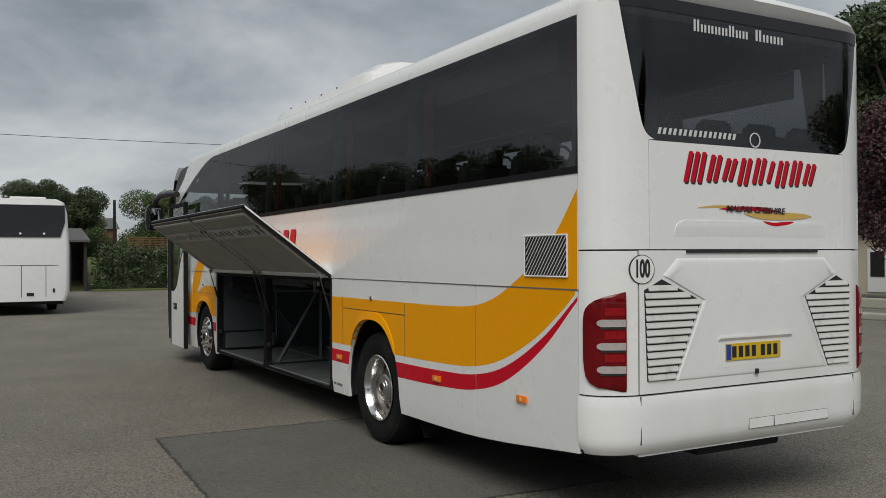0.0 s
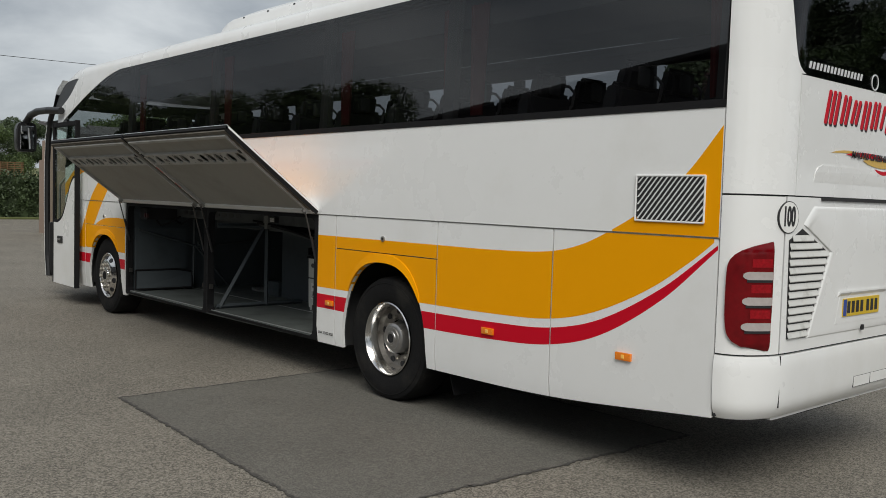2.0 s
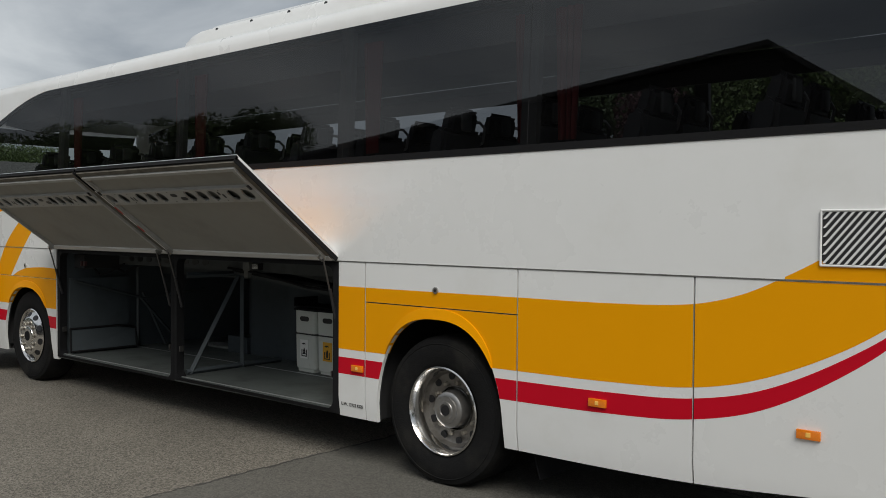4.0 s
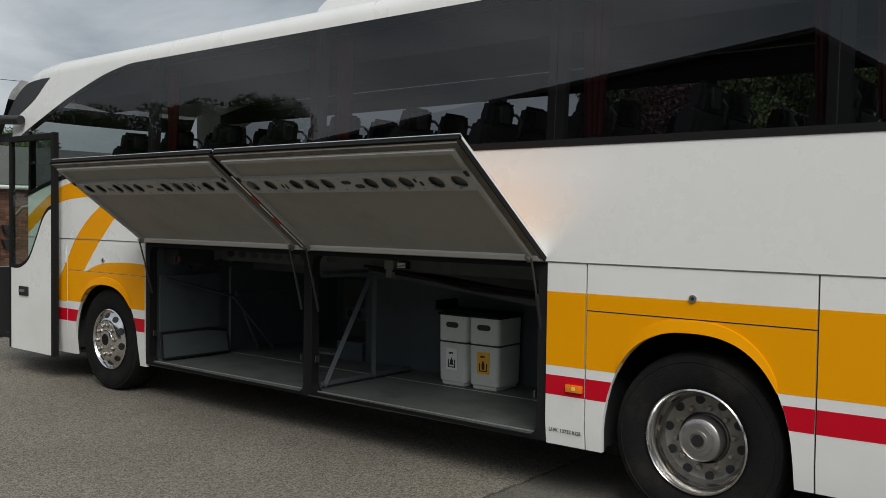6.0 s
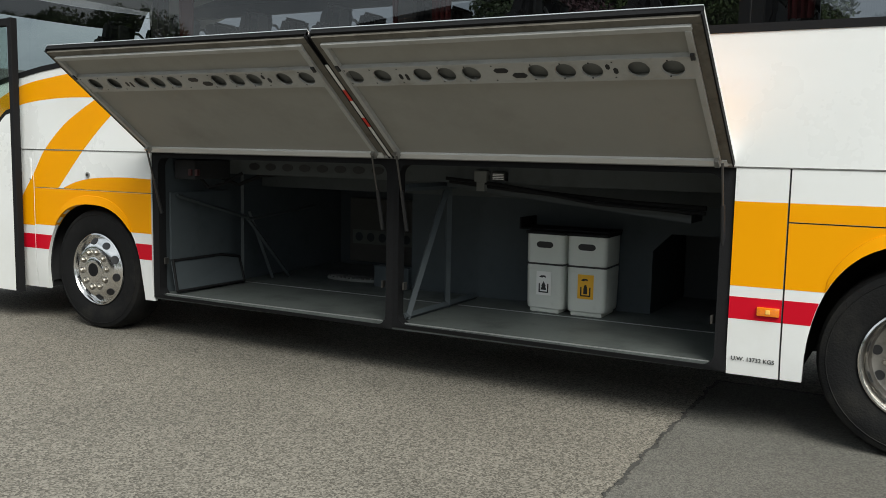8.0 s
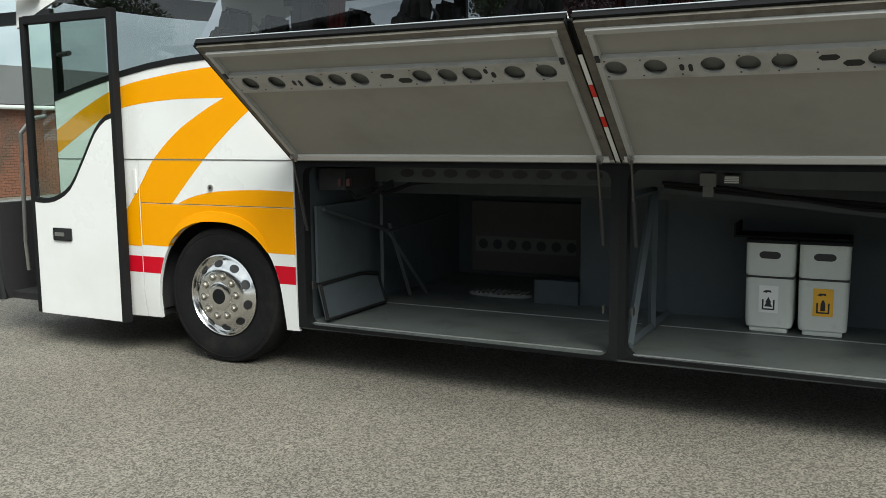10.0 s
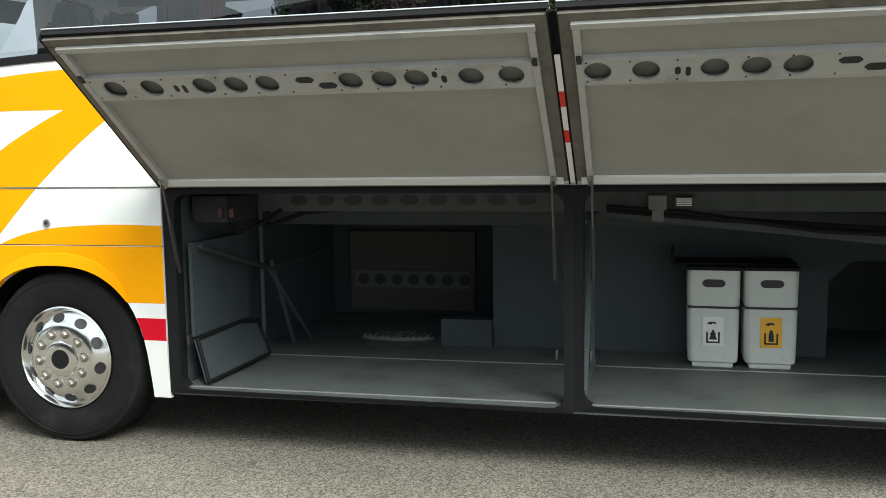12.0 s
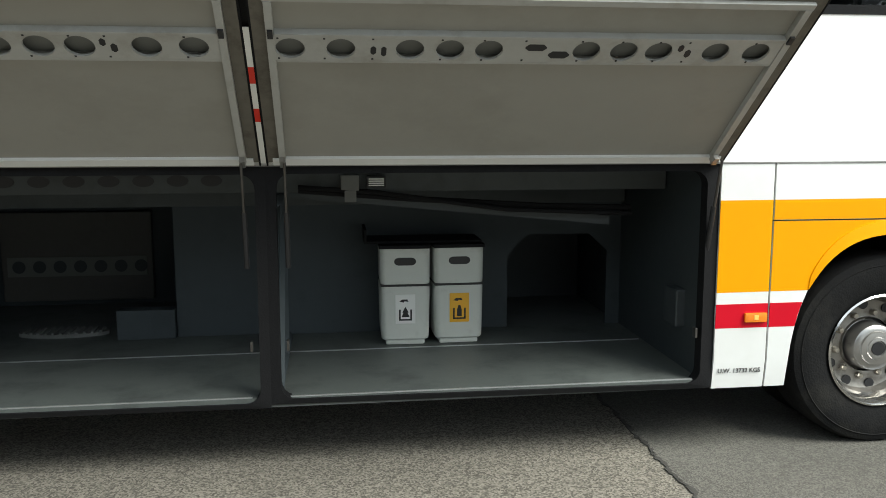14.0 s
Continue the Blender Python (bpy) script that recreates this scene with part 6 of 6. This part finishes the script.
# second coach, seen from behind
def parked_coach():
    c = thing("parked_coach", "plain white coach parked with its rear to the yard", "coach")
    X, Y0, Y1 = -25.0, -2.72, -0.17
    bm = bmesh.new()
    prof = [(0.42, 0.10), (0.70, 0.0), (2.1, 0.0), (3.1, 0.06), (3.42, 0.14), (3.52, 0.34)]
    rings = []
    for z, inset in prof:
        ring = []
        r = 0.16
        for cx, cy, a0 in ((X - r, Y1 - inset - r, 0), (X - 11.6, Y1 - inset - r, 90), (X - 11.6, Y0 + inset + r, 180), (X - r, Y0 + inset + r, 270)):
            for i in range(5):
                a = radians(a0 + 22.5 * i)
                ring.append(bm.verts.new((cx + r * math.cos(a) - (0.1 * max(0, z - 2.1)), cy + r * math.sin(a), z)))
        rings.append(ring)
    n = len(rings[0])
    for p, q in zip(rings[:-1], rings[1:]):
        for i in range(n):
            bm.faces.new((p[i], p[(i + 1) % n], q[(i + 1) % n], q[i]))
    bm.faces.new(rings[-1]), bm.faces.new(rings[0][::-1])
    part("body", bm, WHITE, c, smooth=True)
    bm = prism(bmesh.new(), [(X + 0.012, Y1 - 0.28, 2.36), (X + 0.012, Y0 + 0.28, 2.36), (X - 0.10, Y0 + 0.18, 3.33), (X - 0.10, Y1 - 0.14, 3.33), (X - 0.05, Y1 - 0.14, 2.8)], (-0.03, 0, 0))
    part("rear_window", bm, BLACK, c, "dark rear window")
    for y in (-2.2, -1.55, -0.9):
        part("window_light", disc_x(bmesh.new(), (X + 0.012, y, 2.46), 0.035, 0.01, 10), LABEL, c)
    bm = bmesh.new()
    for y in (-2.25, -1.52, -0.85):
        box(bm, X - 0.01, X + 0.004, y - 0.008, y + 0.008, 0.55, 1.50)
    box(bm, X - 0.01, X + 0.004, -2.6, -0.5, 1.495, 1.51)
    part("panel_joint", bm, SEAM, c)
    part("handle", box(bmesh.new(), X - 0.005, X + 0.015, -1.52 + 0.14, -1.52 + 0.34, 0.58, 0.68, 0.01), INK, c)
    part("handle", box(bmesh.new(), X - 0.005, X + 0.015, -0.66, -0.60, 0.68, 0.80, 0.01), INK, c)
    part("roof_hatch", box(bmesh.new(), X - 1.6, X - 0.5, -1.8, -0.8, 3.5, 3.6, 0.04), WHITE, c)
    part("underside", box(bmesh.new(), X - 11.4, X - 0.4, Y0 + 0.15, Y1 - 0.15, 0.3, 0.44), MATT, c)
    for x in (X - 3.2, X - 9.2):
        for y in (Y0 + 0.05, Y1 - 0.38):
            part("tyre", lathe(bmesh.new(), [(0.0, 0.02), (0.4, 0.0), (0.5, 0.03), (0.507, 0.15), (0.5, 0.28), (0.4, 0.3), (0, 0.28)], (x, y, 0.507), 28), TYRE, c, smooth=True)
    return c


parked_coach()


def facing_coach():
    c = thing("facing_coach", "white coach parked nose-on with a large dark windscreen", "coach")
    X0, X1, Y = -7.75, -5.2, 15.4
    bm = bmesh.new()
    rings = []
    for z, inset, lean in ((0.30, 0.10, 0.10), (0.55, 0.02, 0.0), (1.3, 0.0, 0.0), (2.2, 0.02, 0.12), (2.9, 0.06, 0.32), (3.12, 0.16, 0.55), (3.2, 0.35, 0.9)):
        ring = []
        r = 0.30
        for cx, cy, a0 in ((X1 - inset - r, Y + 11.8, 0), (X0 + inset + r, Y + 11.8, 90), (X0 + inset + r, Y + lean + r, 180), (X1 - inset - r, Y + lean + r, 270)):
            for i in range(7):
                a = radians(a0 + 15 * i)
                ring.append(bm.verts.new((cx + r * math.cos(a), cy + r * math.sin(a), z)))
        rings.append(ring)
    n = len(rings[0])
    for p, q in zip(rings[:-1], rings[1:]):
        for i in range(n):
            bm.faces.new((p[i], p[(i + 1) % n], q[(i + 1) % n], q[i]))
    bm.faces.new(rings[-1]), bm.faces.new(rings[0][::-1])
    part("body", bm, WHITE, c, smooth=True)
    part("windscreen", prism(bmesh.new(), [(X0 + 0.06, Y - 0.02, 1.28), (X0 + 0.75, Y - 0.02, 1.28), (X0 + 0.85, Y - 0.02, 1.40), (X1 - 0.85, Y - 0.02, 1.40), (X1 - 0.75, Y - 0.02, 1.28), (X1 - 0.06, Y - 0.02, 1.28), (X1 - 0.10, Y + 0.31, 2.92), (X0 + 0.10, Y + 0.31, 2.92)], (0, 0.03, 0)), BLACK, c, "large dark windscreen")
    for s in (-1, 1):
        xm = (X0 + X1) / 2
        pts = [(xm + s * 0.55, Y - 0.012, 0.95), (xm + s * 1.10, Y - 0.012, 1.10), (xm + s * 1.12, Y - 0.012, 1.0), (xm + s * 0.90, Y - 0.012, 0.90)]
        part("headlamp", prism(bmesh.new(), pts, (0, 0.03, 0)), LAMPCLEAR, c, "clear slanting headlamp")
        part("fog_lamp", disc_y(bmesh.new(), (xm + s * 0.85, Y - 0.012, 0.68), 0.055, 0.03, 16), DULL, c)
        part("wiper", tube(bmesh.new(), (xm + s * 0.2, Y - 0.03, 1.42), (xm + s * 0.65, Y + 0.0, 1.85), 0.012), LABEL, c)
    for i in range(8):
        x = X0 + 0.45 + i * 0.10
        part("sign_bar", prism(bmesh.new(), [(x, Y - 0.010, 1.08), (x + 0.06, Y - 0.010, 1.08), (x + 0.09, Y - 0.010, 1.20), (x + 0.03, Y - 0.010, 1.20)], (0, 0.02, 0)), RED, c)
    part("plate", box(bmesh.new(), X0 + 0.50, X0 + 0.95, Y - 0.015, Y + 0.02, 0.70, 0.80), LABEL, c)
    part("underside", box(bmesh.new(), X0 + 0.15, X1 - 0.15, Y + 0.4, Y + 11.5, 0.2, 0.32), MATT, c)
    for x in (X0 + 0.06, X1 - 0.36):
        for y in (Y + 2.6, Y + 8.6):
            bm = lathe(bmesh.new(), [(0.0, 0.02), (0.4, 0.0), (0.5, 0.03), (0.507, 0.15), (0.5, 0.28), (0.4, 0.3), (0, 0.28)], (0, 0, 0), 28)
            bmesh.ops.transform(bm, matrix=Matrix.Translation((x + 0.3, y, 0.507)) @ Matrix.Rotation(radians(90), 4, "Z"), verts=bm.verts)
            part("tyre", bm, TYRE, c, smooth=True)
    return c


facing_coach()

# brick outbuilding beyond the front of the coach
brick_house = thing("brick_building", "old red brick outbuilding with grey slate roof", "building")
part("wall", box(bmesh.new(), -31, -27.03, 5.6, 22, -0.05, 2.60), MORTAR, brick_house)
part("gable_wall", box(bmesh.new(), -31.0, -26.93, 5.70, 6.66, -0.05, 3.30), MORTAR, brick_house)
roof_b = part("roof", prism(bmesh.new(), [(-26.75, 6.66, 2.58), (-29.2, 6.66, 3.85), (-31.2, 6.66, 2.58)], (0, 15.5, 0)), SLATE, brick_house, "grey slate roof")
part("gable_roof", prism(bmesh.new(), [(-26.85, 5.62, 3.30), (-26.85, 6.7, 3.30), (-31.1, 6.7, 3.9), (-31.1, 5.62, 3.9)], (0, 0, 0.1)), SLATE, brick_house)
bm = tube(bmesh.new(), (-26.88, 6.88, 0.05), (-26.88, 6.88, 2.45), 0.045)
part("drainpipe", bm, UPVC, brick_house, "white drainpipe")
part("gutter", tube(bmesh.new(), (-26.80, 6.70, 2.50), (-26.80, 22, 2.50), 0.065), UPVC, brick_house, "white gutter")
part("notice", box(bmesh.new(), -26.93, -26.90, 5.85, 6.42, 1.22, 1.58), LABEL, brick_house, "white notice board")
part("notice_panel", box(bmesh.new(), -26.902, -26.895, 6.28, 6.38, 1.30, 1.50), mat("green_print", (0.03, 0.18, 0.09), 0.5), brick_house)
for z in (0.90, 1.32):
    p = part("wall_planter", prism(bmesh.new(), [(-26.98, 7.02, z + 0.08), (-26.98, 7.30, z + 0.08), (-26.98, 7.22, z - 0.16), (-26.98, 7.10, z - 0.16)], (0.15, 0, 0)), MATT, brick_house, "dark wall planter")
win = part("window_frame", box(bmesh.new(), -27.03, -26.97, 8.6, 9.8, 1.0, 2.1), UPVC, brick_house, "white window frame")
part("pane", box(bmesh.new(), -26.972, -26.965, 8.68, 9.16, 1.08, 2.02), BLACK, win)
part("pane", box(bmesh.new(), -26.972, -26.965, 9.24, 9.72, 1.08, 2.02), BLACK, win)
# the courses: nearest bricks as pieces, the rest joined
brick_me = bpy.data.meshes.new("brick")
bmb = box(bmesh.new(), -0.012, 0.012, -0.105, 0.105, -0.031, 0.031, 0.004)
bmb.to_mesh(brick_me)
bmb.free()
brick_me.materials.append(BRICK)
rest_v, rest_f = [], []
made = 0
for row in range(44):
    z = 0.05 + row * 0.075
    for k in range(0, 42):
        y = 5.82 + k * 0.225 + (0.112 if row % 2 else 0)
        gable = y < 6.55
        if (gable and z > 3.25) or (not gable and z > 2.5) or 6.56 < y < 6.78 or y > 14 or (8.5 < y < 9.9 and 0.95 < z < 2.15):
            continue
        x = -26.925 if gable else -27.025
        if 6.0 < y < 7.9 and made < 300 and 0.3 < z < 3.3:
            ob = new("brick", brick_me)
            ob.location = (x, y, z)
            ob.parent = brick_house
            made += 1
        else:
            b0 = len(rest_v)
            j = random.uniform(-0.003, 0.003)
            for dx, dy, dz in ((0, -0.105, -0.031), (0, 0.105, -0.031), (0, 0.105, 0.031), (0, -0.105, 0.031)):
                rest_v.append((x + 0.012 + j, y + dy, z + dz))
                rest_v.append((x - 0.012, y + dy, z + dz))
            rest_f.append((b0, b0 + 2, b0 + 4, b0 + 6))
            for i in range(4):
                a, c2 = b0 + 2 * i, b0 + 2 * ((i + 1) % 4)
                rest_f.append((a, a + 1, c2 + 1, c2))
me = bpy.data.meshes.new("brick_courses")
me.from_pydata(rest_v, [], rest_f)
me.materials.append(BRICK)
ob = new("brick_courses", me)
ob.parent = brick_house
ob["kind"] = "stuff"

# cream building and raised kerb beyond the rear of the coach
cream = thing("cream_building", "low cream rendered building with white door", "building")
part("wall", box(bmesh.new(), -32, -12, 31, 38, 0, 2.75), RENDER, cream)
part("roof", prism(bmesh.new(), [(-32.3, 30.6, 2.72), (-32.3, 34.5, 3.9), (-32.3, 38.4, 2.72)], (20.6, 0, 0)), SLATE, cream)
d = part("door_frame", box(bmesh.new(), -19.95, -19.0, 30.95, 31.0, 0.1, 1.95), UPVC, cream, "white plastic door")
part("pane", box(bmesh.new(), -19.80, -19.15, 30.93, 30.955, 0.75, 1.80), BLACK, d)
for y, z in ((22.0, 0.30), (17.5, 0.16)):
    bm = box(bmesh.new(), -26, 8, y, y + 0.5, 0, z, 0.03)
    tagged(link_mesh("kerb", bm, KERB), "pale concrete kerb at the yard edge", "kerb", kind="structure")

# gabled barn behind the camera, mirrored in the windows
barn = thing("barn", "large dark gabled barn across the yard", "barn")
part("gable_wall", prism(bmesh.new(), [(-27, -18, 0), (-4.6, -18, 0), (-4.6, -18, 6.0), (-8.0, -18, 8.35), (-27, -18, 6.2)], (0, -0.3, 0)), TIMBER, barn, "dark boarded gable wall")
part("roof", prism(bmesh.new(), [(-4.3, -17.8, 5.8), (-8.0, -17.8, 8.36), (-27.4, -17.8, 6.18), (-27.4, -17.8, 6.30), (-8.0, -17.8, 8.49), (-4.1, -17.8, 5.88)], (0, -14, 0)), SLATE, barn)
for x in (-24, -19, -14):
    part("barn_door", box(bmesh.new(), x, x + 3.2, -18.0, -17.9, 0, 3.2), MATT, barn)
